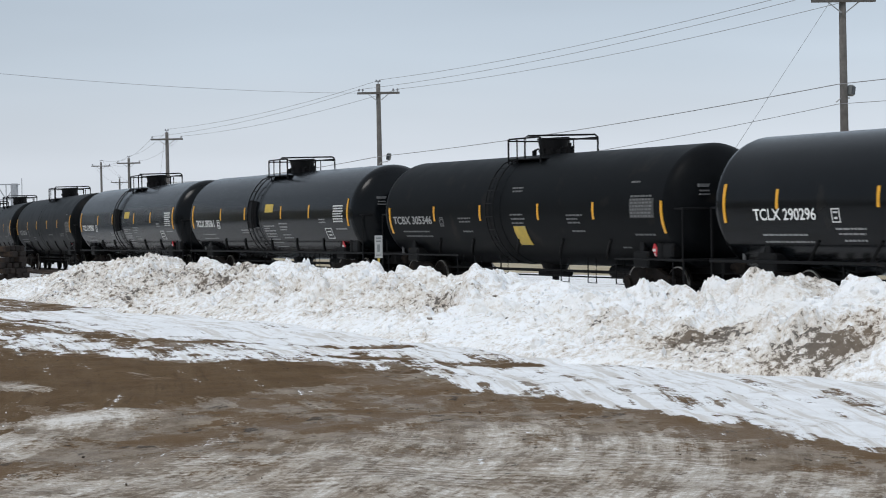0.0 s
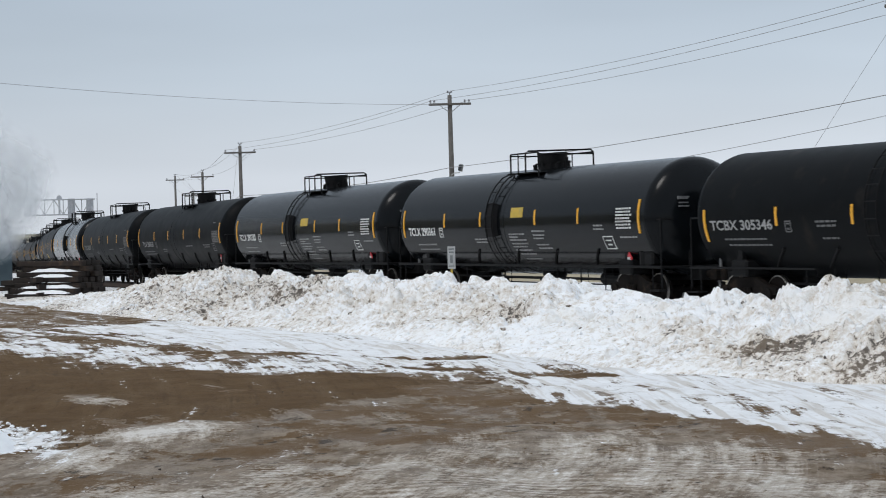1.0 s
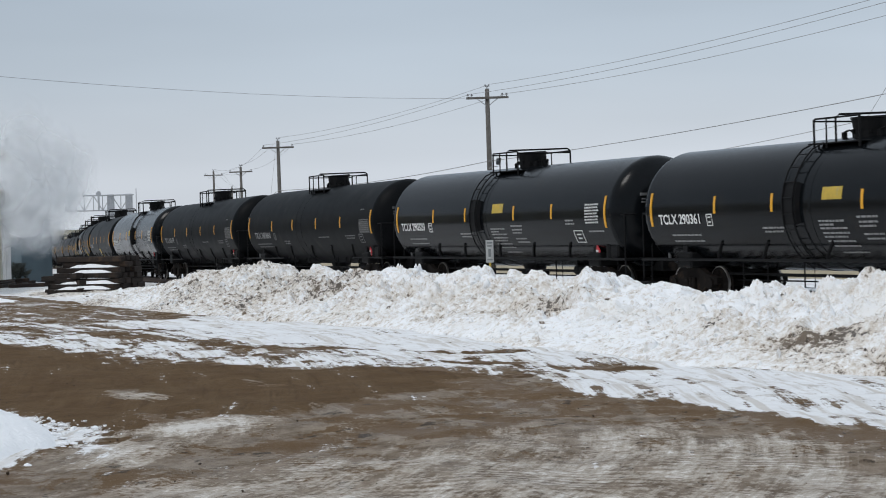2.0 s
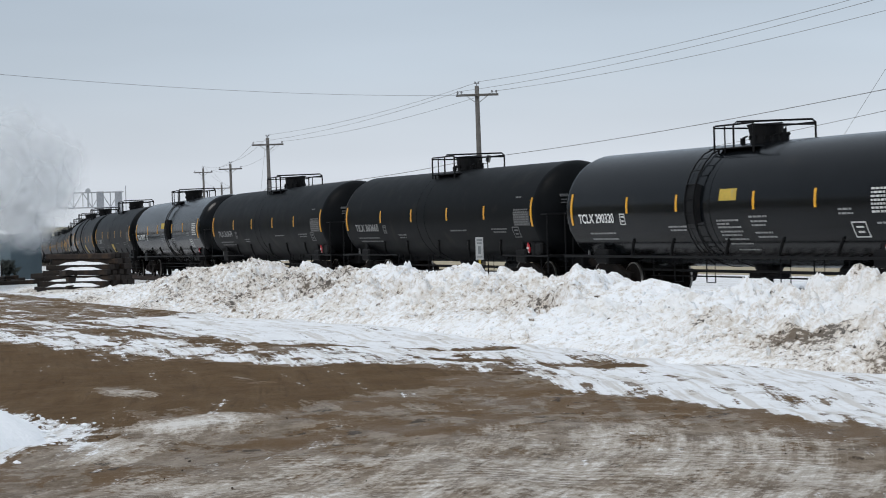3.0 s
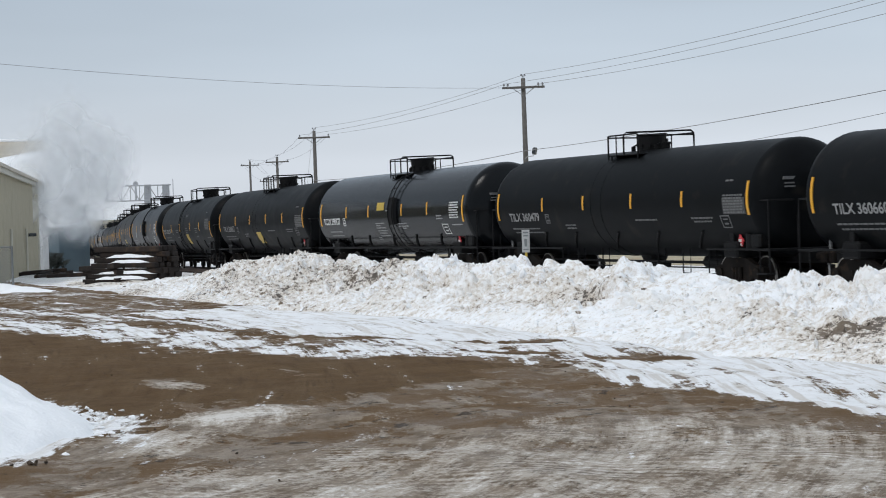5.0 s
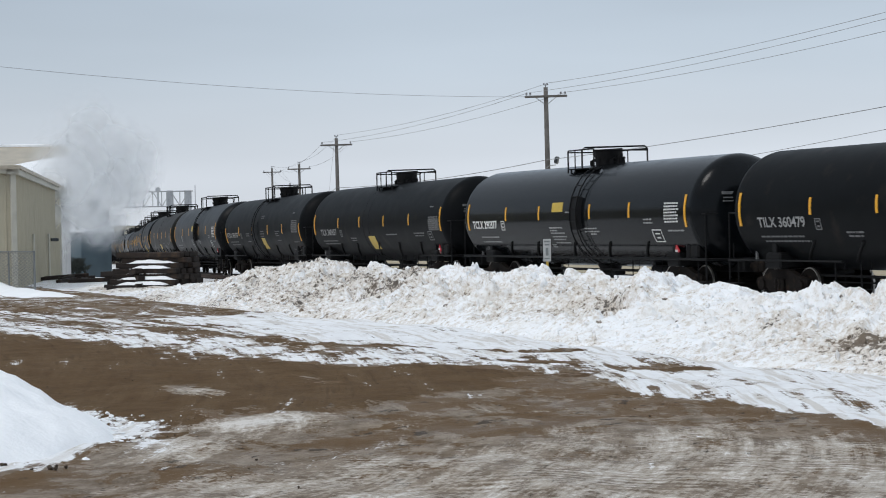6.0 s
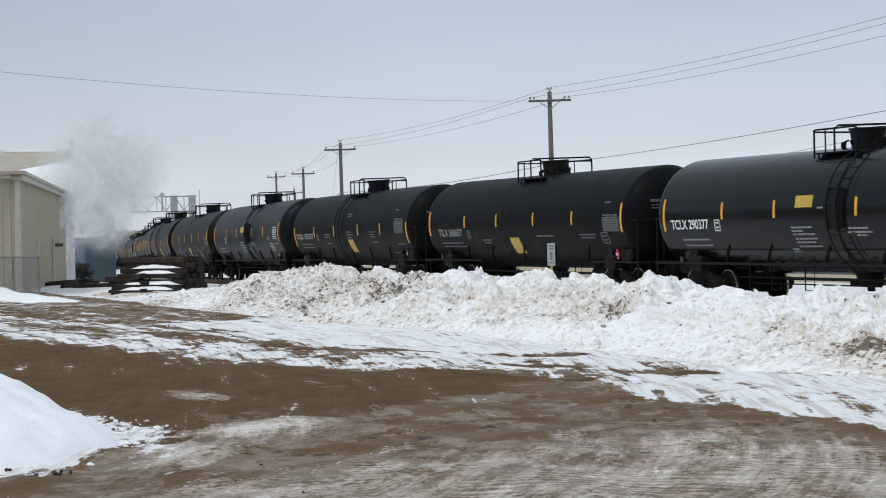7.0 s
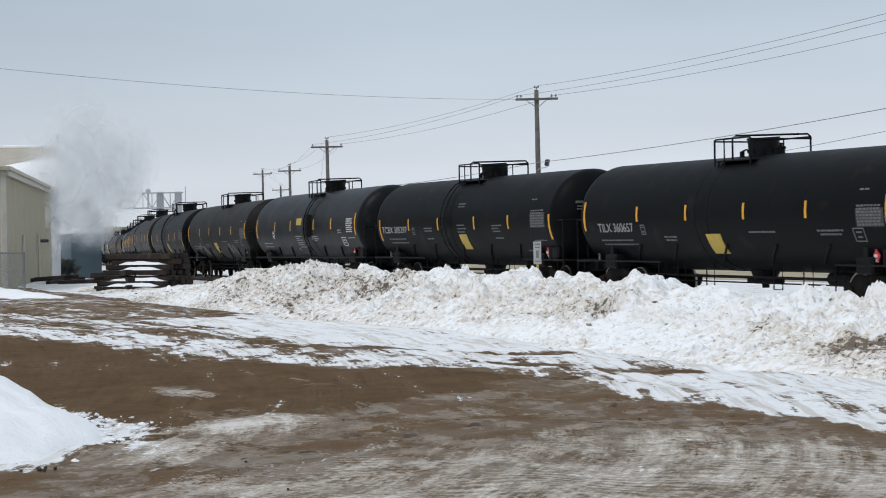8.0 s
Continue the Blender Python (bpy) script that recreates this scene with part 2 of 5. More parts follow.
def ground_material():
    """Sand, grey ice and packed snow, laid out by the sheet's attributes and broken up by noise."""
    m = bpy.data.materials.new("sand_ice_and_snow")
    m.use_nodes = True
    n, l = m.node_tree.nodes, m.node_tree.links
    b = n["Principled BSDF"]
    tc = n.new("ShaderNodeTexCoord")

    def noise_tex(scale, detail=6, rough=0.6, stretch_to=(1, 1, 1), turn=0.0):
        z = n.new("ShaderNodeTexNoise")
        z.inputs["Scale"].default_value, z.inputs["Detail"].default_value, z.inputs["Roughness"].default_value = scale, detail, rough
        mp = n.new("ShaderNodeMapping")
        mp.vector_type = "TEXTURE"
        mp.inputs["Scale"].default_value = stretch_to
        mp.inputs["Rotation"].default_value = (0, 0, turn)
        l.new(tc.outputs["Object"], mp.inputs[0])
        l.new(mp.outputs[0], z.inputs["Vector"])
        return z.outputs["Fac"]

    def remap(v, a, c, lo=0.0, hi=1.0):
        r = n.new("ShaderNodeMapRange")
        r.inputs[1].default_value, r.inputs[2].default_value, r.inputs[3].default_value, r.inputs[4].default_value = a, c, lo, hi
        l.new(v, r.inputs[0])
        return r.outputs[0]

    def math_node(op, a, c):
        x = n.new("ShaderNodeMath")
        x.operation = op
        for i, v in enumerate((a, c)):
            if isinstance(v, (int, float)):
                x.inputs[i].default_value = v
            else:
                l.new(v, x.inputs[i])
        return x.outputs[0]

    def mix(f, a, c):
        x = n.new("ShaderNodeMix")
        x.data_type = "RGBA"
        for s, v in ((0, f), (6, a), (7, c)):
            if isinstance(v, tuple):
                x.inputs[s].default_value = (*v, 1)
            else:
                l.new(v, x.inputs[s])
        return x.outputs[2]

    def attribute(name):
        a = n.new("ShaderNodeAttribute")
        a.attribute_name = name
        return a.outputs["Fac"]

    def arcs(cx, cy, wide, long, detail=6, rough=0.62, offset=0.0):
        """Streaks bent round a centre, as turning tyres leave them."""
        away = n.new("ShaderNodeVectorMath")
        away.operation = "SUBTRACT"
        away.inputs[1].default_value = (cx, cy, 0)
        l.new(tc.outputs["Object"], away.inputs[0])
        p = n.new("ShaderNodeSeparateXYZ")
        l.new(away.outputs[0], p.inputs[0])
        reach = math_node("POWER", math_node("ADD", math_node("MULTIPLY", p.outputs[0], p.outputs[0]), math_node("MULTIPLY", p.outputs[1], p.outputs[1])), 0.5)
        turn = math_node("ARCTAN2", p.outputs[1], p.outputs[0])
        c = n.new("ShaderNodeCombineXYZ")
        l.new(math_node("DIVIDE", reach, wide), c.inputs[0])
        l.new(math_node("MULTIPLY", turn, 9.0 / long), c.inputs[1])
        c.inputs[2].default_value = offset
        z = n.new("ShaderNodeTexNoise")
        z.inputs["Scale"].default_value, z.inputs["Detail"].default_value, z.inputs["Roughness"].default_value = 1.0, detail, rough
        l.new(c.outputs[0], z.inputs["Vector"])
        return z.outputs["Fac"], turn

    heap = (-19.5, -2.0)
    far = (-36.0, -38.0)
    along = 1.15
    long_tracks, _ = arcs(*far, 0.4, 0.8, 8, 0.72)
    fine_tracks, _ = arcs(*far, 0.14, 0.5, 5, 0.6, 3.0)
    round_heap, _ = arcs(*heap, 0.5, 3.4, 8, 0.74)
    fine_round, turned = arcs(*heap, 0.13, 2.4, 7, 0.72, 5.0)
    sand = mix(remap(noise_tex(1.6, 8, 0.7), 0.35, 0.65), (0.090, 0.054, 0.027), (0.132, 0.085, 0.045))
    sand = mix(remap(long_tracks, 0.46, 0.62, 0, 0.55), sand, (0.155, 0.105, 0.061))
    sand = mix(remap(fine_tracks, 0.56, 0.66, 0, 0.45), sand, (0.058, 0.036, 0.020))
    sand = mix(remap(noise_tex(9, 5, 0.75), 0.59, 0.66, 0, 0.5), sand, (0.048, 0.032, 0.019))
    sand = mix(remap(noise_tex(26, 3, 0.6), 0.65, 0.69, 0, 0.9), sand, (0.016, 0.012, 0.009))
    ice = mix(remap(noise_tex(2.6, 9, 0.76, (0.85, 1.35, 1), along), 0.38, 0.60), (0.122, 0.087, 0.058), (0.285, 0.232, 0.180))
    ice = mix(remap(fine_round, 0.52, 0.60, 0, 0.3), ice, (0.38, 0.325, 0.268))
    brown = math_node("ADD", remap(noise_tex(1.25, 9, 0.74, (0.85, 1.35, 1), along), 0.3, 0.7, -0.6, 0.6), remap(round_heap, 0.3, 0.7, -0.22, 0.22))
    ice = mix(remap(math_node("SUBTRACT", brown, math_node("MULTIPLY", attribute("pale"), 0.55)), -0.10, -0.05, 0, 0.88), ice, (0.130, 0.078, 0.037))
    ice = mix(remap(noise_tex(2.4, 8, 0.7, (0.85, 1.35, 1), along), 0.60, 0.63, 0, 0.85), ice, (0.040, 0.030, 0.022))
    treads = math_node("MULTIPLY", math_node("SINE", math_node("MULTIPLY", turned, 430.0), 0), remap(noise_tex(0.7, 4, 0.6), 0.5, 0.62, 0, 0.16))
    worn = math_node("ADD", math_node("ADD", attribute("pale"), treads), math_node("ADD", math_node("ADD", remap(round_heap, 0.3, 0.7, -0.34, 0.34), remap(noise_tex(1.1, 8, 0.72, (0.85, 1.35, 1), along), 0.3, 0.7, -0.45, 0.45)), math_node("ADD", remap(fine_round, 0.3, 0.7, -0.24, 0.24), remap(noise_tex(15, 5, 0.75), 0.3, 0.7, -0.35, 0.35))))
    ice = mix(remap(worn, 0.42, 0.72, 0, 0.75), ice, (0.53, 0.475, 0.41))
    ice = mix(remap(worn, 0.82, 1.02, 0, 0.8), ice, (0.74, 0.71, 0.67))
    ice = mix(remap(noise_tex(14, 6, 0.8, (0.85, 1.35, 1), along), 0.60, 0.67, 0, 0.55), ice, (0.048, 0.034, 0.023))
    packed = mix(remap(noise_tex(2.4, 8, 0.65), 0.35, 0.7), (0.90, 0.91, 0.925), (0.78, 0.78, 0.785))
    packed = mix(remap(fine_tracks, 0.50, 0.60, 0, 0.6), packed, (0.55, 0.50, 0.44))
    packed = mix(remap(noise_tex(1.6, 8, 0.72, (0.8, 1.2, 1), along), 0.57, 0.66, 0, 0.75), packed, (0.42, 0.365, 0.305))
    broken = remap(long_tracks, 0.28, 0.72, -0.62, 0.62)
    small = remap(noise_tex(1.8, 9, 0.78, (0.85, 1.2, 1), along), 0.28, 0.72, -0.45, 0.45)
    shift = math_node("ADD", broken, small)
    curved = math_node("ADD", remap(round_heap, 0.28, 0.72, -0.4, 0.4), remap(noise_tex(1.2, 9, 0.7, (0.85, 1.35, 1), along), 0.28, 0.72, -0.45, 0.45))
    ice_on = remap(math_node("ADD", attribute("ice"), curved), 0.47, 0.54)
    snow_on = remap(math_node("ADD", attribute("snow"), shift), 0.44, 0.58)
    grass = mix(remap(noise_tex(0.5, 6), 0.35, 0.65), (0.36, 0.30, 0.20), (0.45, 0.39, 0.28))
    col = mix(ice_on, sand, ice)
    col = mix(snow_on, col, packed)
    col = mix(remap(math_node("ADD", attribute("grass"), math_node("MULTIPLY", shift, 0.4)), 0.45, 0.55), col, grass)
    l.new(col, b.inputs["Base Color"])
    wet = math_node("MULTIPLY", ice_on, remap(noise_tex(1.1, 5), 0.35, 0.65))
    l.new(remap(wet, 0, 1, 0.85, 0.5), b.inputs["Roughness"])
    l.new(remap(wet, 0, 1, 0.06, 0.13), b.inputs["Specular IOR Level"])
    bp = n.new("ShaderNodeBump")
    bp.inputs["Strength"].default_value, bp.inputs["Distance"].default_value = 0.8, 0.04
    l.new(math_node("ADD", noise_tex(9, 8, 0.7), math_node("MULTIPLY", noise_tex(2.2, 4), 1.5)), bp.inputs["Height"])
    l.new(bp.outputs[0], b.inputs["Normal"])
    return m


GROUND = ground_material()


# ---- building helpers ----
def part(name, bm, mat, parent=None, label="", smooth=False):
    me = bpy.data.meshes.new(name)
    bm.to_mesh(me)
    bm.free()
    me.materials.append(mat)
    if smooth:
        me.polygons.foreach_set("use_smooth", [True] * len(me.polygons))
    ob = new(name, me)
    ob.parent = parent
    return tagged(ob, label)


def again(ob, m, parent=None):
    """A further piece like ob, on the same mesh."""
    o = new(ob.name.split(".")[0], ob.data)
    o.parent, o.matrix_basis = parent or ob.parent, m
    return o


def box(bm, x0, x1, y0, y1, z0, z1, bevel=0.0, m=None):
    r = bmesh.ops.create_cube(bm, size=1)
    vs = r["verts"]
    for v in vs:
        v.co = Vector(((x0 + x1) / 2 + v.co.x * (x1 - x0), (y0 + y1) / 2 + v.co.y * (y1 - y0), (z0 + z1) / 2 + v.co.z * (z1 - z0)))
        if m:
            v.co = m @ v.co
    if bevel:
        es = list({e for v in vs for e in v.link_edges})
        bmesh.ops.bevel(bm, geom=es, offset=bevel, segments=1, affect="EDGES")


def rod(bm, a, b, r, seg=6, r2=None):
    a, b = Vector(a), Vector(b)
    q = (b - a).to_track_quat("Z", "Y").to_matrix().to_4x4()
    bmesh.ops.create_cone(bm, cap_ends=True, segments=seg, radius1=r, radius2=r if r2 is None else r2, depth=(b - a).length, matrix=Matrix.Translation((a + b) / 2) @ q)


def tube(bm, pts, r, seg=6):
    """A bent tube through the points, in one piece."""
    pts = [Vector(p) for p in pts]
    rings = []
    for i, p in enumerate(pts):
        d = (pts[min(i + 1, len(pts) - 1)] - pts[max(i - 1, 0)]).normalized()
        u = d.cross(Vector((0.31, 0.17, 0.93)) if abs(d.z) < 0.9 else Vector((1, 0.2, 0))).normalized()
        w = d.cross(u)
        rings.append([bm.verts.new(p + (u * math.cos(6.28319 * k / seg) + w * math.sin(6.28319 * k / seg)) * r) for k in range(seg)])
    for a, b in zip(rings, rings[1:]):
        for k in range(seg):
            bm.faces.new((a[k - 1], a[k], b[k], b[k - 1]))
    bm.faces.new(reversed(rings[0]))
    bm.faces.new(rings[-1])


def grid_mesh(xs, ys, z):
    """Vertices and faces of a height field."""
    nx, ny = len(xs), len(ys)
    gx, gy = np.meshgrid(xs, ys, indexing="ij")
    co = np.stack([gx, gy, z], -1).reshape(-1, 3)
    i = np.arange(nx * ny).reshape(nx, ny)
    f = np.stack([i[:-1, :-1], i[1:, :-1], i[1:, 1:], i[:-1, 1:]], -1).reshape(-1, 4)
    return co, f


def sheet(name, co, faces, mat, attributes=()):
    me = bpy.data.meshes.new(name)
    me.from_pydata(co.tolist(), [], faces.tolist())
    me.polygons.foreach_set("use_smooth", [True] * len(me.polygons))
    for key, values in attributes:
        me.attributes.new(key, "FLOAT", "POINT").data.foreach_set("value", values.astype(np.float32).ravel())
    me.materials.append(mat)
    return new(name, me)


def lattice_noise(x, y, seed):
    """Smooth value noise between -1 and 1 on arrays."""
    xi, yi = np.floor(x).astype(np.int64), np.floor(y).astype(np.int64)
    fx, fy = x - xi, y - yi
    fx, fy = fx * fx * (3 - 2 * fx), fy * fy * (3 - 2 * fy)

    def rand(a, b):
        v = (a * 374761393 + b * 668265263 + seed * 1442695041) & 0x7FFFFFFF
        v = ((v ^ (v >> 13)) * 1274126177) & 0x7FFFFFFF
        v = v ^ (v >> 16)
        return (v & 0xFFFF) / 32767.5 - 1
    return (rand(xi, yi) * (1 - fx) + rand(xi + 1, yi) * fx) * (1 - fy) + (rand(xi, yi + 1) * (1 - fx) + rand(xi + 1, yi + 1) * fx) * fy


def fbm(x, y, seed, octaves=5, gain=0.5):
    s, a = 0, 1
    for o in range(octaves):
        s = s + a * lattice_noise(x * 2 ** o + 17.3 * o, y * 2 ** o - 9.1 * o, seed + o)
        a *= gain
    return s


def chunks(x, y, seed):
    """Rubble: domed clumps, one in each jittered cell, each at a height of its own, with creases between them."""
    xi, yi = np.floor(x).astype(np.int64), np.floor(y).astype(np.int64)
    best, level = np.full(x.shape, 9.0), np.zeros(x.shape)
    for i in (-1, 0, 1):
        for j in (-1, 0, 1):
            a, b = xi + i, yi + j
            h = (a * 374761393 + b * 668265263 + seed * 97531) & 0x7FFFFFFF
            h = ((h ^ (h >> 13)) * 1274126177) & 0x7FFFFFFF
            h = h ^ (h >> 16)
            jx, jy = (h & 1023) / 1023, ((h >> 10) & 1023) / 1023
            d = (x - a - jx) ** 2 + (y - b - jy) ** 2
            near = d < best
            best = np.where(near, d, best)
            level = np.where(near, ((h >> 20) & 255) / 255, level)
    return 0.55 * (level - 0.5) + 0.9 * (0.35 - best)


def smooth(a, b, v):
    t = np.clip((v - a) / (b - a), 0, 1)
    return t * t * (3 - 2 * t)


# ---- the line of the track ----
RAIL_TOP, TRACK_Y = -0.30, 27.75
BEND_AT = [0, 60, 80, 100, 120, 150, 190, 240, 300, 460]
BEND_TO = [0, 0, 2, 5, 8, 12, 12.6, 10.2, 7, 7]
_step = np.arange(0, 461, 1.0)
_turn = np.radians(np.interp(_step, BEND_AT, BEND_TO))
_px = np.concatenate([[0], np.cumsum(-np.cos(_turn[:-1]))])
_py = TRACK_Y + np.concatenate([[0], np.cumsum(np.sin(_turn[:-1]))])


def fall(d):
    """How far the land falls, d metres beyond the level stretch."""
    d = np.maximum(d, 0)
    return 0.011 * d * d / (d + 25)


def on_track(s):
    """Place and heading in degrees of the point s metres along the track."""
    if s >= 0:
        return s, TRACK_Y, RAIL_TOP, 0.0
    x, y = np.interp(-s, _step, _px), np.interp(-s, _step, _py)
    return float(x), float(y), RAIL_TOP - float(fall(-s - 60)), -math.degrees(np.interp(-s, _step, _turn))


def land(x, y):
    """Height of the ground."""
    track = np.interp(-x, -_px, _py)
    z = -0.52 * smooth(17.5, 22, y - (track - TRACK_Y)) - fall(-x - 62)
    return z


# ---- the ground ----
def build_ground():
    near_x, near_y = np.arange(-70, -6, 0.12), np.arange(-1, 20, 0.12)
    xs = np.concatenate([[-4000, -1500, -700, -420], np.arange(-340, -70, 3.0), near_x, [-4, 0, 10, 30, 80, 200, 600, 2000, 4000]])
    ys = np.concatenate([[-4000, -1500, -500, -150, -50, -20, -8, -3], near_y, np.arange(20.3, 34, 0.7), np.arange(35, 110, 3.0), [130, 180, 300, 700, 1600, 4000]])
    gx, gy = np.meshgrid(xs, ys, indexing="ij")
    z = land(gx, gy)
    close = smooth(-72, -66, gx) * (1 - smooth(21, 24, gy))
    z = z + close * (0.035 * fbm(gx * 0.5, gy * 0.7, 3, 4) + 0.012 * fbm(gx * 2.2, gy * 3, 5, 4))
    ruts = np.sin(gy * 3.4 + 0.5 * gx + 1.2 * fbm(gx * 0.15, gy * 0.15, 8, 2)) * smooth(0.0, 0.6, fbm(gx * 0.2, gy * 0.25, 9, 2))
    z = z + close * 0.012 * ruts
    # packed snow beyond the sand, its edge bending as the traffic does
    top = np.interp(gx, [-60, -45, -37, -32.3, -27, -24.3, -23, -21.1, -18.4, -14.3, -9], [3.2, 4.6, 5.9, 6.9, 7.6, 8.6, 9.8, 10.1, 10.0, 9.9, 9.6])
    over = gy - top
    snow = (0.62 + 0.16 * smooth(-22, -18, gx)) * smooth(-0.4, 0.4, over) + 0.3 * smooth(1.8, 4.0, over + 0.05 * (gx + 22) * (gx < -22))
    snow = snow - 0.34 * np.exp(-((over - 2.3) / 0.55) ** 2) * smooth(-26, -31, gx) - 0.5 * np.exp(-((over - 3.9) / 0.5) ** 2) * smooth(-33, -38, gx)
    for x, y, wide, deep in ((-21.5, 11.8, 0.7, 0.22), (-25.8, 11.8, 1.1, 0.2), (-31.3, 13.4, 0.8, 0.25), (-28.0, 10.4, 1.2, 0.25), (-23.2, 10.9, 0.6, 0.16)):
        u, v = (gx - x) * 0.79 + (gy - y) * 0.61, (gy - y) * 0.79 - (gx - x) * 0.61
        snow = snow - 0.85 * np.exp(-(u / wide) ** 2 - (v / deep) ** 2)
    snow = np.where((gx < -40) & (gy < 12.4) & (gy > 8.6 + 0.08 * (gx + 44)), np.minimum(snow, 0.30), snow)
    snow = np.maximum(snow, smooth(12.2, 13.3, gy + 0.03 * np.minimum(0, gx + 50)))
    snow = np.maximum(snow, 0.85 * np.exp(-((gx + 62) / 4.0) ** 2 - ((gy - 10.2) / 0.9) ** 2))
    edge = np.interp(gy, [2, 4.2, 5.3, 5.9, 6.7, 7.7, 8.6, 9.4, 10.5], [-16.4, -17.0, -18.9, -18.2, -19.0, -19.1, -20.2, -21.2, -21.0])
    ice = 0.95 * smooth(edge - 0.9, edge + 0.9, gx)
    pale = 0.62 * smooth(-15.6, -13.0, gx + 0.35 * (gy - 5)) * (1 - smooth(8.0, 9.8, gy)) + 1.05 * np.exp(-((gx + 17.6) / 1.0) ** 2 - ((gy - 5.2) / 0.8) ** 2)
    pale = pale + 0.55 * np.exp(-((gx + 15.9) / 1.3) ** 2 - ((gy - 3.9) / 0.75) ** 2)
    ice = np.maximum(ice, 1.2 * np.exp(-((gx + 17.6) / 1.4) ** 2 - ((gy - 5.2) / 0.8) ** 2))
    toe = np.sqrt(((gx + 18.6) / 3.5) ** 2 + ((gy - 0.9) / 3.15) ** 2)
    snow = np.maximum(snow, 0.62 * np.exp(-((toe - 1.0) / 0.17) ** 2))
    ice = np.maximum(ice, 0.9 * np.exp(-((gx + 21.7) / 1.1) ** 2 - ((gy - 5.65) / 0.3) ** 2))
    ice = np.maximum(ice, 0.62 * np.exp(-((gx + 22.6) / 1.0) ** 2 - ((gy - 7.4) / 0.3) ** 2))
    pale = pale + 0.5 * np.exp(-((gx + 21.7) / 1.2) ** 2 - ((gy - 5.65) / 0.35) ** 2)
    ice = np.maximum(ice, 0.72 * smooth(-40, -44, gx) * smooth(7.5, 9.0, gy))
    ice = np.maximum(ice, 0.55 * smooth(-0.6, 0.0, over))
    off = gy - (np.interp(-gx, -_px, _py) - TRACK_Y)
    grass = smooth(40, 43, off) * (1 - smooth(75, 90, off)) * smooth(-230, -180, gx)
    co, f = grid_mesh(xs, ys, z)
    ob = sheet("ground", co, f, GROUND, (("snow", snow), ("ice", ice), ("grass", grass), ("pale", pale)))
    return tagged(ob, "brown sand lot with grey ice and packed snow", "ground", kind="structure")


build_ground()


def crest_height(x):
    """Height of the bank's ridge along the track: rounded humps with dips between them."""
    at = [-57.2, -54, -51.8, -49.1, -46.7, -44.6, -42.6, -40.7, -39.1, -38, -35.9, -34.7, -33.4, -32.4, -31.7, -30.6, -29.3, -28.1, -26.9, -26.1, -25.5, -24.6, -23.4, -22.8, -22, -20.5, -19.3, -18.5, -12]
    up = [0.4, 0.58, 0.76, 0.9, 1.11, 0.94, 0.83, 0.82, 1.0, 0.91, 0.95, 0.82, 1.06, 0.96, 0.85, 0.97, 0.93, 0.91, 1.05, 0.84, 0.73, 0.92, 0.84, 0.87, 1.0, 0.88, 1.04, 1.1, 1.0]
    h = sum(np.interp(x + d, at, up) for d in (-0.2, 0, 0.2)) / 3 - 0.25
    return h * smooth(-58.5, -54.5, x) + 0.16 * smooth(-70, -66, x) * (1 - smooth(-56, -52, x))


DIRT_SPOTS = ((-19.9, 13.9, 0.28, 0.7, 1.0), (-17.7, 14.3, 0.5, 0.6, 1.0), (-18.1, 13.9, 0.15, 0.45, 0.8), (-29.4, 14.6, 0.6, 0.8, 0.7), (-27.9, 14.2, 0.4, 0.6, 0.75), (-38.6, 14.4, 0.6, 1.2, 0.75),
              (-47.9, 14.0, 0.3, 1.1, 0.75), (-22.9, 14.3, 0.6, 0.2, 0.8), (-34.6, 14.7, 0.7, 0.9, 0.55), (-40.3, 13.6, 0.3, 1.2, 0.6), (-22.0, 14.9, 0.8, 0.5, 0.4), (-31.0, 14.0, 0.3, 1.4, 0.4))


def bank_surface(gx, gy):
    foot = np.interp(gx, [-66, -55, -49, -43, -40, -36.5, -31, -26, -21, -19.5, -17.5, -10], [13.2, 12.5, 12.5, 12.0, 12.3, 12.9, 13.2, 12.9, 12.6, 13.0, 13.8, 14.6])
    foot = foot + 0.25 * fbm(gx * 0.8, gx * 0 + 2, 21, 3)
    crest = 15.7 + 0.3 * fbm(gx * 0.35, gx * 0 + 7, 22, 2)
    t = np.clip((gy - foot) / (crest - foot), 0, 1)
    up = np.clip(1.15 * t - 0.15 * t ** 3, 0, 1) ** 0.9
    down = 1 - smooth(crest + 0.3, crest + 3.2, gy)
    h = crest_height(gx) * up * down
    body = np.clip(h / 0.5, 0, 1)
    wx, wy = gx + 0.22 * fbm(gx * 1.7, gy * 1.7, 35, 2), gy + 0.22 * fbm(gx * 1.7, gy * 1.7, 37, 2)
    lump = np.abs(fbm(wx * 0.9, wy * 0.9, 31, 3)) * 0.30 - 0.13
    rough = smooth(-0.5, 0.5, fbm(gx * 0.5, gy * 0.5, 39, 2))
    clod = (0.4 + 0.6 * rough) * (chunks(wx * 2.2, wy * 2.2, 41) * 0.20 + chunks(wx * 4.6, wy * 4.6, 43) * 0.17)
    fine = chunks(wx * 9.0, wy * 9.0, 45) * 0.09 * (0.5 + rough) + chunks(wx * 17.0, wy * 17.0, 47) * 0.045
    return h + body * (lump + clod + fine) - 0.05 * (1 - smooth(0.0, 0.05, h))


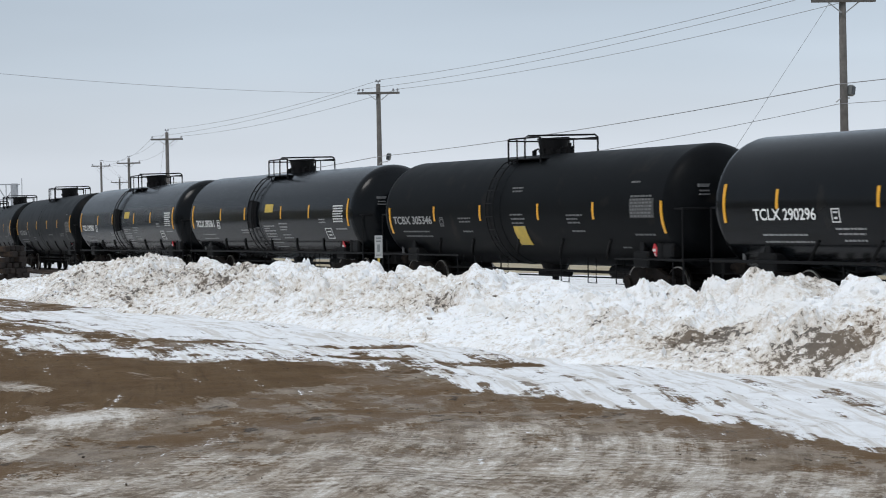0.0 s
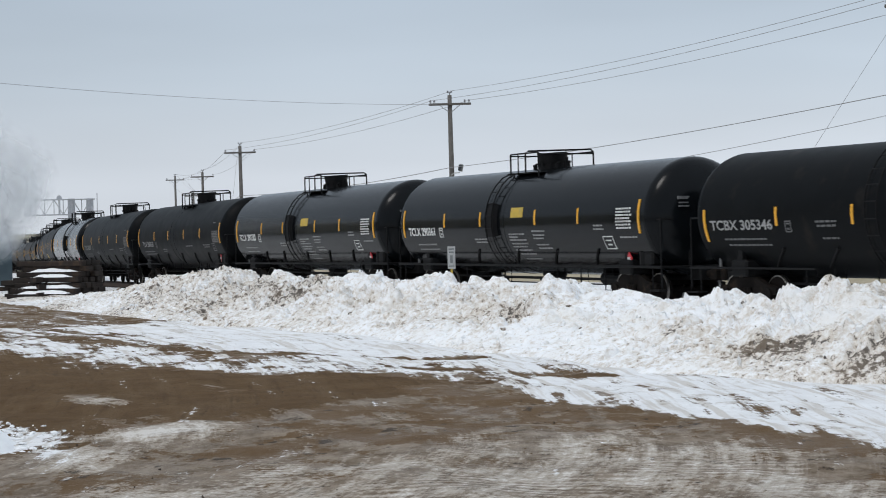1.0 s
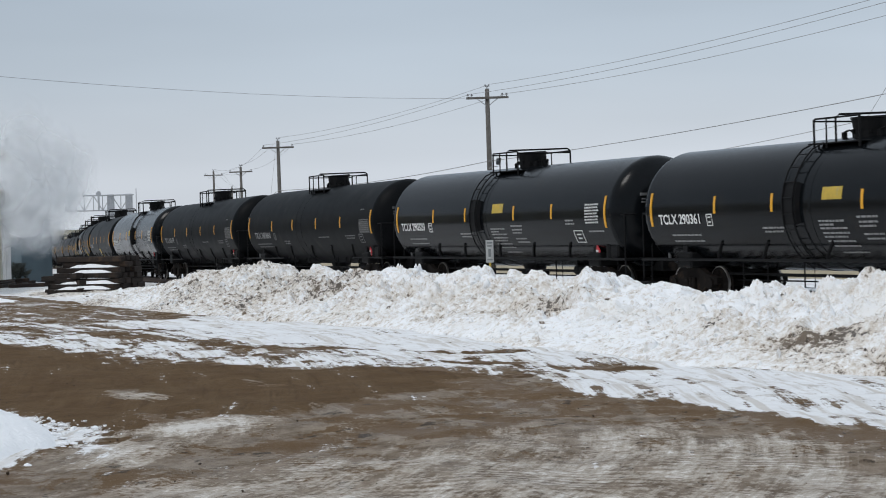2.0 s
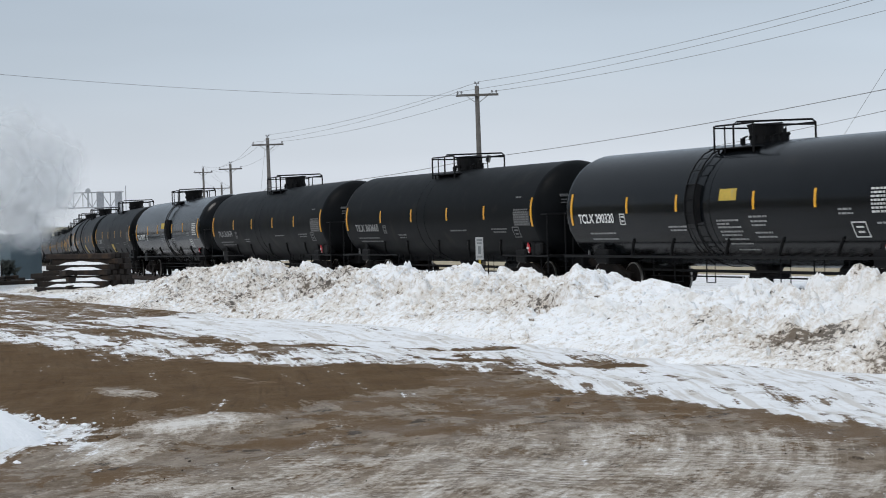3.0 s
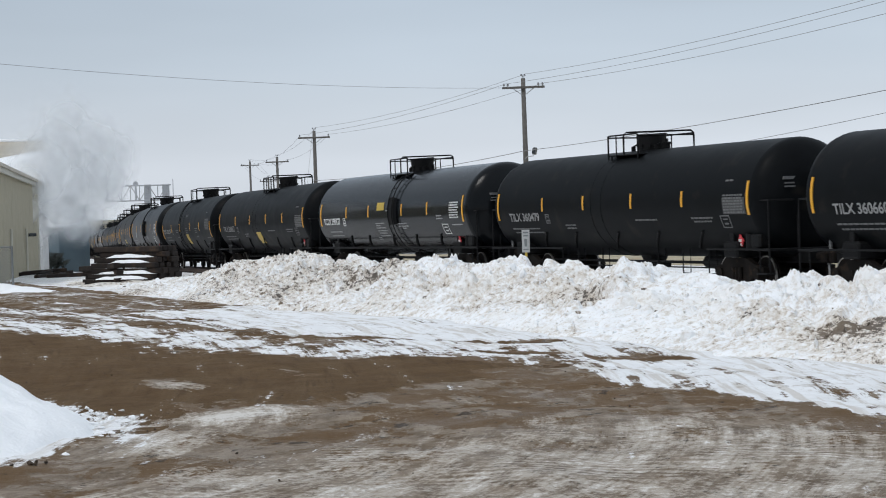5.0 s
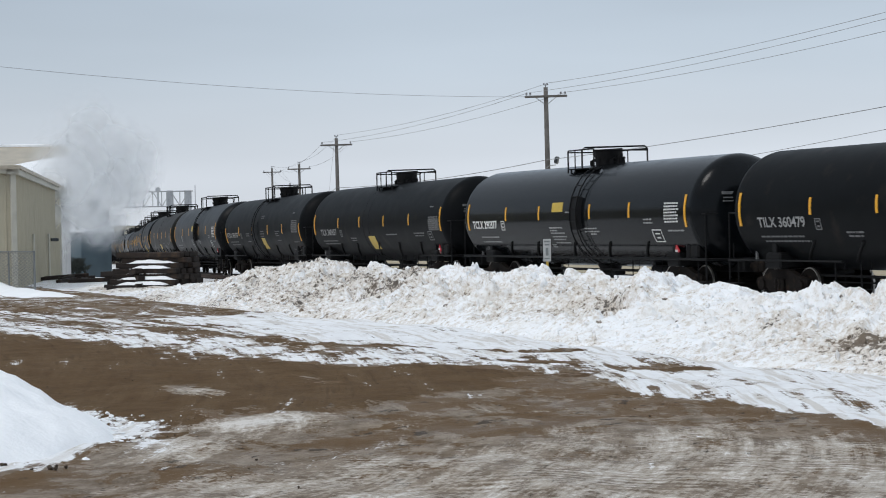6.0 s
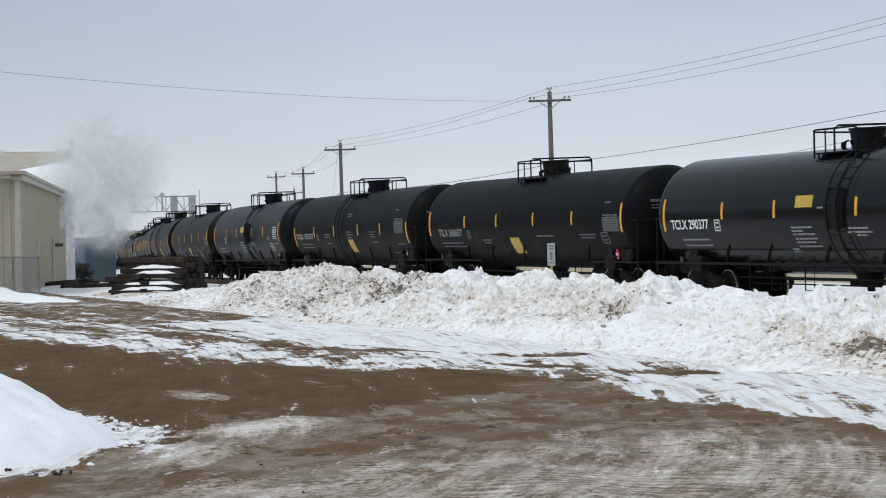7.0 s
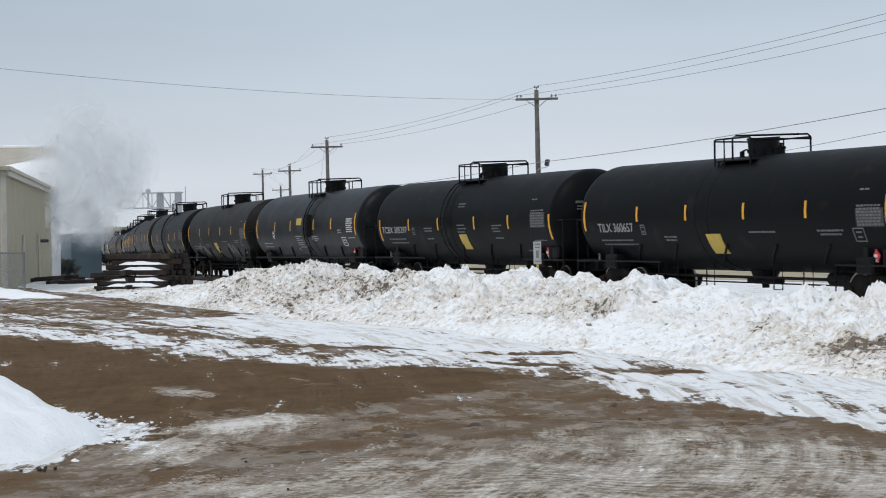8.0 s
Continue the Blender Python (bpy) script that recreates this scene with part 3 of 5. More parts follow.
def build_snow_bank():
    xs = np.concatenate([np.arange(-68, -50, 0.06), np.arange(-50, -12, 0.03), np.arange(-12, -10, 0.08)])
    ys = np.concatenate([np.arange(11.6, 16.3, 0.028), np.arange(16.3, 18.7, 0.1)])
    gx, gy = np.meshgrid(xs, ys, indexing="ij")
    h = bank_surface(gx, gy)
    dirt = 0.10 + 0.26 * smooth(-24, -33, gx) + 0.30 * fbm(gx * 0.35, gy * 0.6, 61, 4)
    for x, y, z, wide, amount in DIRT_SPOTS:
        dirt = np.maximum(dirt, 1.0 * amount * np.exp(-((gx - x) / (1.5 * wide)) ** 2 - ((gy - y) / 0.7) ** 2) + 0.12 * fbm(gx * 2, gy * 2, 71, 3))
    co, f = grid_mesh(xs, ys, land(gx, gy) + h)
    ob = sheet("snow_bank", co, f, DIRTY_SHADED_SNOW, (("dirt", dirt),))
    tagged(ob, "long ploughed bank of lumpy dirty snow beside the track", "snow bank", kind="stuff")
    # clods on the face and at the foot
    r = np.random.RandomState(5)
    base = bmesh.new()
    bmesh.ops.create_icosphere(base, subdivisions=1, radius=1)
    bv = np.array([v.co for v in base.verts])
    bf = np.array([[v.index for v in fc.verts] for fc in base.faces])
    base.free()
    verts, faces, dirts = [], [], []
    n = 2600
    px, py = r.uniform(-58, -12, n), r.uniform(12.2, 16.2, n)
    pz = land(px, py) + bank_surface(px, py)
    size = 0.014 + 0.045 * r.rand(n) ** 3 + 0.035 * (r.rand(n) > 0.98)
    for i in range(n):
        if pz[i] < 0.0:
            continue
        a = r.uniform(0, 6.28)
        s = np.array([[math.cos(a), -math.sin(a), 0], [math.sin(a), math.cos(a), 0], [0, 0, 1]])
        v = (bv * (1 + 0.9 * (r.rand(len(bv), 1) - 0.5)) * size[i] * r.uniform(0.7, 1.35, 3)) @ s.T + (px[i], py[i], pz[i] + size[i] * 0.15)
        faces.append(bf + len(dirts))
        verts.append(v)
        d = 0.0 + 0.35 * r.rand() ** 3 + 0.7 * (r.rand() > 0.93)
        for x, y, z, wide, amount in DIRT_SPOTS:
            d = max(d, amount * math.exp(-((px[i] - x) / wide) ** 2 - ((py[i] - y) / 0.75) ** 2))
        dirts += [d] * len(bv)
    ob = sheet("snow_clod", np.concatenate(verts), np.concatenate(faces), DIRTY_SHADED_SNOW, (("dirt", np.array(dirts)),))
    ob.data.polygons.foreach_set("use_smooth", [False] * len(ob.data.polygons))
    tagged(ob, "loose clods of frozen snow and dirt on the bank", "snow clods", kind="stuff")


build_snow_bank()


def build_snow_heap():
    xs, ys = np.arange(-24, -14, 0.07), np.arange(-2.5, 5.2, 0.07)
    gx, gy = np.meshgrid(xs, ys, indexing="ij")
    d = np.sqrt(((gx + 18.6) / 3.5) ** 2 + ((gy - 0.9) / 3.15) ** 2) + 0.06 * fbm(gx * 0.6, gy * 0.6, 81, 3)
    h = 1.3 * np.clip(1 - d, 0, 1) ** 0.85
    body = np.clip(h / 0.3, 0, 1)
    h = h + body * (0.06 * fbm(gx * 1.3, gy * 1.3, 83, 3) + 0.05 * chunks(gx * 2.6, gy * 2.6, 87) + 0.02 * fbm(gx * 6, gy * 6, 85, 3)) - 0.05 * (1 - smooth(0, 0.04, h))
    dirt = 0.9 * (1 - smooth(0.0, 0.10, h)) - 0.6
    co, f = grid_mesh(xs, ys, land(gx, gy) + h)
    ob = sheet("snow_heap", co, f, SNOW, (("dirt", dirt),))
    tagged(ob, "clean white ploughed snow heap on the sand lot", "snow heap", kind="stuff")
    # crumbs of snow round its toe
    r = np.random.RandomState(15)
    bm = bmesh.new()
    for _ in range(700):
        a, k = r.uniform(-0.6, 2.2), 0.93 + abs(r.normal(0, 0.08))
        x, y, s = -18.6 + 3.5 * k * math.cos(a), 0.9 + 3.15 * k * math.sin(a), 0.006 + 0.022 * r.rand() ** 3
        got = bmesh.ops.create_icosphere(bm, subdivisions=1, radius=s)
        for v in got["verts"]:
            v.co = Vector((x, y, float(land(np.array(x), np.array(y))) + s * 0.1)) + Vector((v.co.x * r.uniform(0.6, 2.0), v.co.y * r.uniform(0.6, 2.0), v.co.z * r.uniform(0.4, 1.0)))
    data = bpy.data.meshes.new("snow_crumb")
    bm.to_mesh(data)
    bm.free()
    data.materials.append(SNOW)
    tagged(new("snow_crumb", data), "loose white crumbs of snow on the sand", "snow crumbs", kind="stuff")


build_snow_heap()


# ---- the track ----
def build_track():
    track = tagged(new("railway_track"), "steel rails on dark ties beside snow", "railway track", kind="structure")
    for side in (-0.75, 0.75):
        bm = bmesh.new()
        profile = ((-0.07, -0.17), (0.07, -0.17), (0.07, -0.15), (0.012, -0.13), (0.012, -0.045), (0.036, -0.035), (0.036, 0), (-0.036, 0), (-0.036, -0.035), (-0.012, -0.045), (-0.012, -0.13), (-0.07, -0.15))
        last = None
        for s in list(range(60, -60, -20)) + list(range(-60, -440, -8)):
            x, y, z, turn = on_track(s)
            m = pose(x, y, z, 0, 0, turn)
            ring = [bm.verts.new(m @ Vector((0, side + u, v))) for u, v in profile]
            if last:
                for i in range(len(ring)):
                    bm.faces.new((last[i], last[i - 1], ring[i - 1], ring[i]))
            last = ring
        part("rail", bm, RAIL_STEEL, track)
    bm = bmesh.new()
    last = None
    for s in list(range(60, -60, -20)) + list(range(-60, -440, -8)):
        x, y, z, turn = on_track(s)
        m = pose(x, y, z, 0, 0, turn)
        ring = [bm.verts.new(m @ Vector((0, u, v))) for u, v in ((-2.6, -0.4), (-1.6, -0.2), (1.6, -0.2), (2.6, -0.4))]
        if last:
            for i in range(1, 4):
                bm.faces.new((last[i - 1], last[i], ring[i], ring[i - 1]))
        last = ring
    part("roadbed", bm, SNOW, track, "snow-covered ballast")
    bm = bmesh.new()
    for i in range(420):
        x, y, z, turn = on_track(-20 - 0.55 * i)
        box(bm, -0.11, 0.11, -1.3, 1.3, -0.3, -0.165, 0, pose(x, y, z, 0, 0, turn))
    tagged(part("tie", bm, TIE_WOOD, track), kind="stuff")


build_track()

# ---- tank cars ----
R, ZC, HALF = 1.57, 2.41, 7.75
RADIUS = (1.61, 1.57, 1.57)


def wrap(x, arc, off=0.0):
    """A place on the near side of the tank: x along it, arc metres above its middle height."""
    a = arc / R
    return Vector((x, -(R + off) * math.cos(a), ZC + (R + off) * math.sin(a)))


def decal(bm, x0, x1, a0, a1, off=0.006, slant=0.0, steps=6):
    rows = []
    for i in range(steps + 1):
        k = i / steps
        a = a0 + (a1 - a0) * k
        dx = slant * (1 - k)
        rows.append([bm.verts.new(wrap(x0 + dx, a, off)), bm.verts.new(wrap(x1 + dx, a, off))])
    for p, q in zip(rows, rows[1:]):
        bm.faces.new((p[0], p[1], q[1], q[0]))
    # rim that meets the shell
    loop = [r[0] for r in rows] + [r[1] for r in reversed(rows)]
    inner = [bm.verts.new((v.co.x, v.co.y * (R - 0.01) / (R + off), ZC + (v.co.z - ZC) * (R - 0.01) / (R + off))) for v in loop]
    for i in range(len(loop)):
        bm.faces.new((loop[i - 1], loop[i], inner[i], inner[i - 1]))


def letters(name, text, x, arc, size, parent, mat, width=None):
    """Stencilled writing, wrapped on the tank's side."""
    cu = bpy.data.curves.new(name, "FONT")
    cu.body, cu.size, cu.offset = text, size, 0.008
    ob = bpy.data.objects.new(name, cu)
    scene.collection.objects.link(ob)
    bpy.context.view_layer.update()
    me = bpy.data.meshes.new_from_object(ob.evaluated_get(bpy.context.evaluated_depsgraph_get()))
    bpy.data.objects.remove(ob)
    far = max(v.co.x for v in me.vertices)
    k = (width / far) if width else 1.0
    for v in me.vertices:
        v.co = wrap(x + v.co.x * k, arc + v.co.y, 0.022)
    me.materials.append(mat)
    o = new(name, me)
    o.parent = parent
    return o


def tank_shell(bm, half):
    rings, seg = [], 56
    depth = 0.74
    xs = [-half - depth * math.cos(a) for a in np.linspace(0.0, math.pi / 2, 9)]
    rs = [R * math.sin(a) for a in np.linspace(0.0, math.pi / 2, 9)]
    prof = list(zip(xs, rs)) + [(-half + 0.03, R), (-half + 0.3, R), (-0.9, R), (0.9, R), (half - 0.3, R), (half - 0.03, R)] + [(-x, r) for x, r in reversed(list(zip(xs, rs)))]
    for x, r in prof:
        r = max(r, 0.01)
        rings.append([bm.verts.new((x, r * math.sin(2 * math.pi * i / seg), ZC + r * math.cos(2 * math.pi * i / seg))) for i in range(seg)])
    for p, q in zip(rings, rings[1:]):
        for i in range(seg):
            bm.faces.new((p[i - 1], p[i], q[i], q[i - 1]))
    bm.faces.new(rings[0])
    bm.faces.new(reversed(rings[-1]))


def band(bm, x, wide, off):
    seg = 56
    ring = []
    for xx, r in ((x - wide / 2, R - 0.02), (x - wide / 2, R + off), (x + wide / 2, R + off), (x + wide / 2, R - 0.02)):
        ring.append([bm.verts.new((xx, r * math.sin(2 * math.pi * i / seg), ZC - 0.004 + r * math.cos(2 * math.pi * i / seg))) for i in range(seg)])
    for p, q in zip(ring, ring[1:]):
        for i in range(seg):
            bm.faces.new((p[i - 1], p[i], q[i], q[i - 1]))


def build_truck(car, at):
    bm = bmesh.new()
    for y in (-1.02, 1.02):
        outline = [(-1.2, 0.46), (-1.2, 0.62), (-0.75, 0.70), (-0.35, 0.86), (0.35, 0.86), (0.75, 0.70), (1.2, 0.62), (1.2, 0.46), (0.8, 0.42), (0.42, 0.22), (-0.42, 0.22), (-0.8, 0.42)]
        a = [bm.verts.new((at + x, y - 0.08, z)) for x, z in outline]
        b = [bm.verts.new((at + x, y + 0.08, z)) for x, z in outline]
        bm.faces.new(a)
        bm.faces.new(reversed(b))
        for i in range(len(a)):
            bm.faces.new((a[i], a[i - 1], b[i - 1], b[i]))
        for k in (-0.15, 0, 0.15):
            rod(bm, (at + k, y - 0.13, 0.3), (at + k, y - 0.13, 0.62), 0.06, 8)
        for k in (-0.9, 0.9):
            rod(bm, (at + k, y - 0.14, 0.46), (at + k, y + 0.14, 0.46), 0.15, 12)
    box(bm, at - 0.22, at + 0.22, -1.1, 1.1, 0.55, 0.85, 0.03)
    truck = part("truck", bm, TRUCK_STEEL, car, "grimy cast steel truck")
    for k in (-0.9, 0.9):
        bm = bmesh.new()
        rod(bm, (0, -0.9, 0), (0, 0.9, 0), 0.085, 8)
        for y in (-0.76, 0.76):
            s = 1 if y > 0 else -1
            rod(bm, (0, y - 0.02, 0), (0, y + s * 0.07, 0), 0.457, 28)
            rod(bm, (0, y - s * 0.06, 0), (0, y - s * 0.02, 0), 0.485, 28)
            for a in range(4):
                c, q = math.cos(a * 1.57), math.sin(a * 1.57)
                rod(bm, (0.3 * c, y + s * 0.07, 0.3 * q), (0.3 * c, y + s * 0.1, 0.3 * q), 0.05, 6)
            rod(bm, (0, y + s * 0.05, 0), (0, y + s * 0.16, 0), 0.14, 10)
        w = part("wheelset", bm, TRUCK_STEEL, car)
        w.location = (at + k, 0, 0.457)
        seg = 32
        for y in (-0.835, 0.835):
            bm = bmesh.new()
            a = [[bm.verts.new((r * math.cos(6.2832 * i / seg), yy, r * math.sin(6.2832 * i / seg))) for i in range(seg)] for r, yy in ((0.43, y), (0.46, y), (0.46, y * 0.93), (0.43, y * 0.93))]
            for p, q in zip(a, a[1:]):
                for i in range(seg):
                    bm.faces.new((p[i - 1], p[i], q[i], q[i - 1]))
            part("tread", bm, WHEEL_TREAD, w, "bright worn wheel rim")
    return truck


def build_car(style, tank_mat, label, swapped=False, early=False):
    """One tank car. style 0: panel and ladder amidships; 1: slanted yellow panel; 2: plain sides."""
    global R
    R = RADIUS[style]
    car = tagged(new("tank_car"), label, "tank car", "cars of the train")
    bm = bmesh.new()
    tank_shell(bm, HALF + (0.16 if style == 0 else 0.05))
    bmesh.ops.recalc_face_normals(bm, faces=bm.faces)
    tank = part("tank", bm, tank_mat, car, "", True)
    for x in (([0.38, 1.52] if swapped else [-1.36, -0.3]) if style == 0 else [-1.1, -0.45]):
        bm = bmesh.new()
        band(bm, x, 0.10, 0.006)
        part("jacket_band", bm, tank_mat, car)
    # manway housing with its lid, fittings beside it
    zt = ZC + R
    bm = bmesh.new()
    rod(bm, (0, 0, zt - 0.1), (0, 0, zt + 0.12), 0.41, 24)
    rod(bm, (0, 0, zt + 0.12), (0, 0, zt + 0.40), 0.41, 24, 0.46 if style != 2 else 0.43)
    rod(bm, (0, 0, zt + 0.40), (0, 0, zt + 0.45), 0.48 if style != 2 else 0.45, 24)
    rod(bm, (0.1, -0.44, zt + 0.42), (0.1, 0.44, zt + 0.47), 0.03, 8)
    for k in range(10):
        a = 0.628 * k
        rod(bm, (0.43 * math.cos(a), 0.43 * math.sin(a), zt + 0.06), (0.43 * math.cos(a), 0.43 * math.sin(a), zt + 0.16), 0.03, 6)
    man = part("manway_housing", bm, BLACK_STEEL, car, "round black valve housing on top")
    for x in (-0.7, 0.7):
        bm = bmesh.new()
        rod(bm, (x, 0.1, zt - 0.05), (x, 0.1, zt + 0.2), 0.11, 10)
        rod(bm, (x, 0.1, zt + 0.2), (x, 0.1, zt + 0.3), 0.05, 8)
        rod(bm, (x - 0.2, 0.1, zt + 0.16), (x + 0.2, 0.1, zt + 0.16), 0.04, 6)
        rod(bm, (x - 0.14, -0.16, zt - 0.04), (x - 0.14, -0.16, zt + 0.13), 0.07, 8)
        rod(bm, (x - 0.14, -0.16, zt + 0.13), (x + 0.08, -0.16, zt + 0.17), 0.025, 6)
        part("valve", bm, BLACK_STEEL, car)
    # platform and cage
    x0, x1, yp = -0.98, 0.84, 0.94
    zp = zt - 0.16
    for side in (-1, 1):
        bm = bmesh.new()
        box(bm, x0, x1, side * 0.70 - 0.22, side * 0.70 + 0.22, zp, zp + 0.035, 0.008)
        part("platform", bm, BLACK_STEEL, car)
        for x in (x0 + 0.1, x1 - 0.1):
            bm = bmesh.new()
            rod(bm, (x, side * 0.88, zp - 0.3), (x, side * 0.88, zp), 0.03)
            part("platform_bracket", bm, BLACK_STEEL, car)
    top = zt + 0.45
    for side in (-1, 1):
        for x in (x0, x0 + 0.5, x1):
            bm = bmesh.new()
            rod(bm, (x, side * yp, zp - 0.1), (x, side * yp, top), 0.028 if x != x0 + 0.5 else 0.02, 8)
            part("cage_post", bm, BLACK_STEEL, car)
        bm = bmesh.new()
        tube(bm, [(x0, side * yp, top - 0.06), (x0 + 0.06, side * yp, top), (x0 + 0.5, side * yp, top), (x1 - 0.06, side * yp, top), (x1, side * yp, top - 0.06)], 0.024, 8)
        part("cage_rail", bm, BLACK_STEEL, car)
    bm = bmesh.new()
    tube(bm, [(x0 + 0.62, -yp * 0.8, zp), (x0 + 0.62, -yp * 0.8, top + 0.03), (x0 + 0.72, -yp * 0.75, top + 0.08), (x1, yp * 0.9, top + 0.08), (x1, yp, top)], 0.027, 8)
    part("cage_hoop", bm, BLACK_STEEL, car)
    for x in (x0, x1):
        bm = bmesh.new()
        rod(bm, (x, -yp, top - 0.05), (x, yp, top - 0.05), 0.022, 8)
        part("cage_rail", bm, BLACK_STEEL, car)
    # ladders down both sides
    lx = (0.68 if swapped else -1.22) if style == 0 else -1.0
    for side in (-1, 1) if style != 2 else ():
        for dx in (0, 0.42):
            bm = bmesh.new()
            pts = []
            for a in np.linspace(-1.05, 1.08, 12):
                off = 0.14 if a < 0.9 else 0.08
                pts.append((lx + dx, side * (R + off) * math.cos(a), ZC + (R + off) * math.sin(a)))
            tube(bm, pts, 0.022, 5)
            part("ladder_rail", bm, BLACK_STEEL, car)
        first = None
        for k, a in enumerate(np.linspace(-1.0, 1.0, 10)):
            p = Vector((lx + 0.21, side * (R + 0.14) * math.cos(a), ZC + (R + 0.14) * math.sin(a)))
            if first is None:
                bm = bmesh.new()
                rod(bm, (-0.21, 0, 0), (0.21, 0, 0), 0.016, 5)
                first = part("rung", bm, BLACK_STEEL, car)
                first.location = p
            else:
                again(first, Matrix.Translation(p))
        if style == 0:
            bm = bmesh.new()
            arcs = np.linspace(-0.26, 0.34, 8)
            ring = [[bm.verts.new((x, side * (R + o) * math.cos(a), ZC + (R + o) * math.sin(a))) for x, o in ((lx - 0.10, 0.0), (lx - 0.07, 0.12), (lx + 0.49, 0.12), (lx + 0.52, 0.0))] for a in arcs]
            for p, q in zip(ring, ring[1:]):
                for i in range(1, 4):
                    bm.faces.new((p[i - 1], p[i], q[i], q[i - 1]))
            bm.faces.new(ring[0])
            bm.faces.new(ring[-1])
            part("ladder_guard", bm, BLACK_STEEL, car)
    # underframe: stub sills, bolsters, side sills, end platforms
    for s in (-1, 1):
        bm = bmesh.new()
        box(bm, min(s * 5.2, s * 8.55), max(s * 5.2, s * 8.55), -0.3, 0.3, 0.72, 1.05, 0.03)
        part("stub_sill", bm, BLACK_STEEL, car)
        bm = bmesh.new()
        box(bm, s * 6.45 - 0.35, s * 6.45 + 0.35, -1.35, 1.35, 0.88, 1.3, 0.05)
        box(bm, s * 6.45 - 0.1, s * 6.45 + 0.1, -1.3, 1.3, 1.2, 1.75, 0.02)
        part("bolster", bm, BLACK_STEEL, car)
        bm = bmesh.new()
        box(bm, s * 8.1 - 0.42, s * 8.1 + 0.42, -1.45, 1.45, 1.06, 1.12, 0.01)
        part("end_platform", bm, BLACK_STEEL, car)
        for y in (-1.42, -0.55, 0.55, 1.42):
            bm = bmesh.new()
            rod(bm, (s * 8.45, y, 0.6 if abs(y) > 1 else 1.1), (s * 8.45, y, 2.35), 0.026, 6)
            part("end_post", bm, BLACK_STEEL, car)
        bm = bmesh.new()
        tube(bm, [(s * 7.9, -1.42, 2.35), (s * 8.45, -1.42, 2.35), (s * 8.45, 1.42, 2.35), (s * 7.9, 1.42, 2.35)], 0.026, 6)
        part("end_rail", bm, BLACK_STEEL, car)
        bm = bmesh.new()
        rod(bm, (s * 8.5, 0, 0.88), (s * 9.03, 0, 0.88), 0.11, 10)
        box(bm, s * 8.95 - 0.14, s * 8.95 + 0.14, -0.17, 0.17, 0.72, 1.02, 0.04)
        part("coupler", bm, TRUCK_STEEL, car)
        for y in (-1, 1):
            bm = bmesh.new()
            box(bm, s * 8.25 - 0.25, s * 8.25 + 0.25, y * 1.4 - 0.14, y * 1.4 + 0.14, 0.46, 0.5, 0.01)
            rod(bm, (s * 8.02, y * 1.42, 0.48), (s * 8.02, y * 1.42, 1.1), 0.02)
            rod(bm, (s * 8.48, y * 1.42, 0.48), (s * 8.48, y * 1.42, 1.1), 0.02)
            part("sill_step", bm, BLACK_STEEL, car)
            bm = bmesh.new()
            rod(bm, (s * 7.6, y * 1.1, 1.1), (s * 7.6, y * 1.1, 1.75), 0.045)
            box(bm, s * 7.6 - 0.1, s * 7.6 + 0.1, y * 1.1 - 0.06, y * 1.1 + 0.06, 1.5, 1.8, 0.02)
            part("brake_bracket", bm, FAINT_PAINT if y < 0 and s < 0 else BLACK_STEEL, car)
    for y in (-1, 1):
        bm = bmesh.new()
        rod(bm, (-8.5, y * 1.43, 1.10), (8.5 if style == 0 else -3.2, y * 1.43, 1.10), 0.036 if style == 0 else 0.026, 8)
        part("side_rail", bm, BLACK_STEEL, car)
        if style != 0:
            bm = bmesh.new()
            rod(bm, (5.4, y * 1.43, 1.10), (8.5, y * 1.43, 1.10), 0.026, 8)
            part("side_rail", bm, BLACK_STEEL, car)
        first = None
        for x in (-5.0, -2.9, -0.2, 2.2, 4.6):
            bm = bmesh.new()
            a0, a1 = -0.55, -0.96
            pts = [(x + 0.9 * k, y * (R + 0.02) * math.cos(a0 + (a1 - a0) * k), ZC + (R + 0.02) * math.sin(a0 + (a1 - a0) * k)) for k in np.linspace(0, 1, 5)]
            pts = [(2 * x + 0.5 - p[0], p[1], p[2]) for p in pts]
            tube(bm, pts, 0.035, 6)
            part("strap", bm, BLACK_STEEL, car)
    # pipes, brake gear and bottom outlet
    bm = bmesh.new()
    rod(bm, (-7.5, -0.75, 0.72), (7.5, -0.75, 0.72), 0.03)
    part("brake_pipe", bm, BLACK_STEEL, car)
    bm = bmesh.new()
    rod(bm, (-5.4, 0.6, 0.62), (5.4, 0.6, 0.62), 0.025)
    rod(bm, (-5.2, -0.5, 0.55), (5.2, -0.5, 0.55), 0.02)
    part("brake_rod", bm, BLACK_STEEL, car)
    bm = bmesh.new()
    rod(bm, (0, 0, 0.62), (0, 0, 0.95), 0.3, 16, 0.45)
    box(bm, -0.7, 0.7, -0.18, 0.18, 0.52, 0.68, 0.04)
    rod(bm, (0, 0, 0.4), (0, 0, 0.62), 0.1, 10)
    part("outlet_valve", bm, BLACK_STEEL, car)
    for x in (-4.2, -3.1, -1.5, 1.9, 3.3, 4.7):
        bm = bmesh.new()
        tube(bm, [(x, -0.95, 1.1), (x, -0.95, 0.42), (x + 0.42, -0.95, 0.42), (x + 0.42, -0.95, 1.1)], 0.02, 5)
        part("hanger", bm, BLACK_STEEL, car)
    bm = bmesh.new()
    rod(bm, (3.9, -0.5, 0.72), (4.9, -0.5, 0.72), 0.17, 12)
    part("air_reservoir", bm, BLACK_STEEL, car)
    for at in (-6.45, 6.45):
        build_truck(car, at)
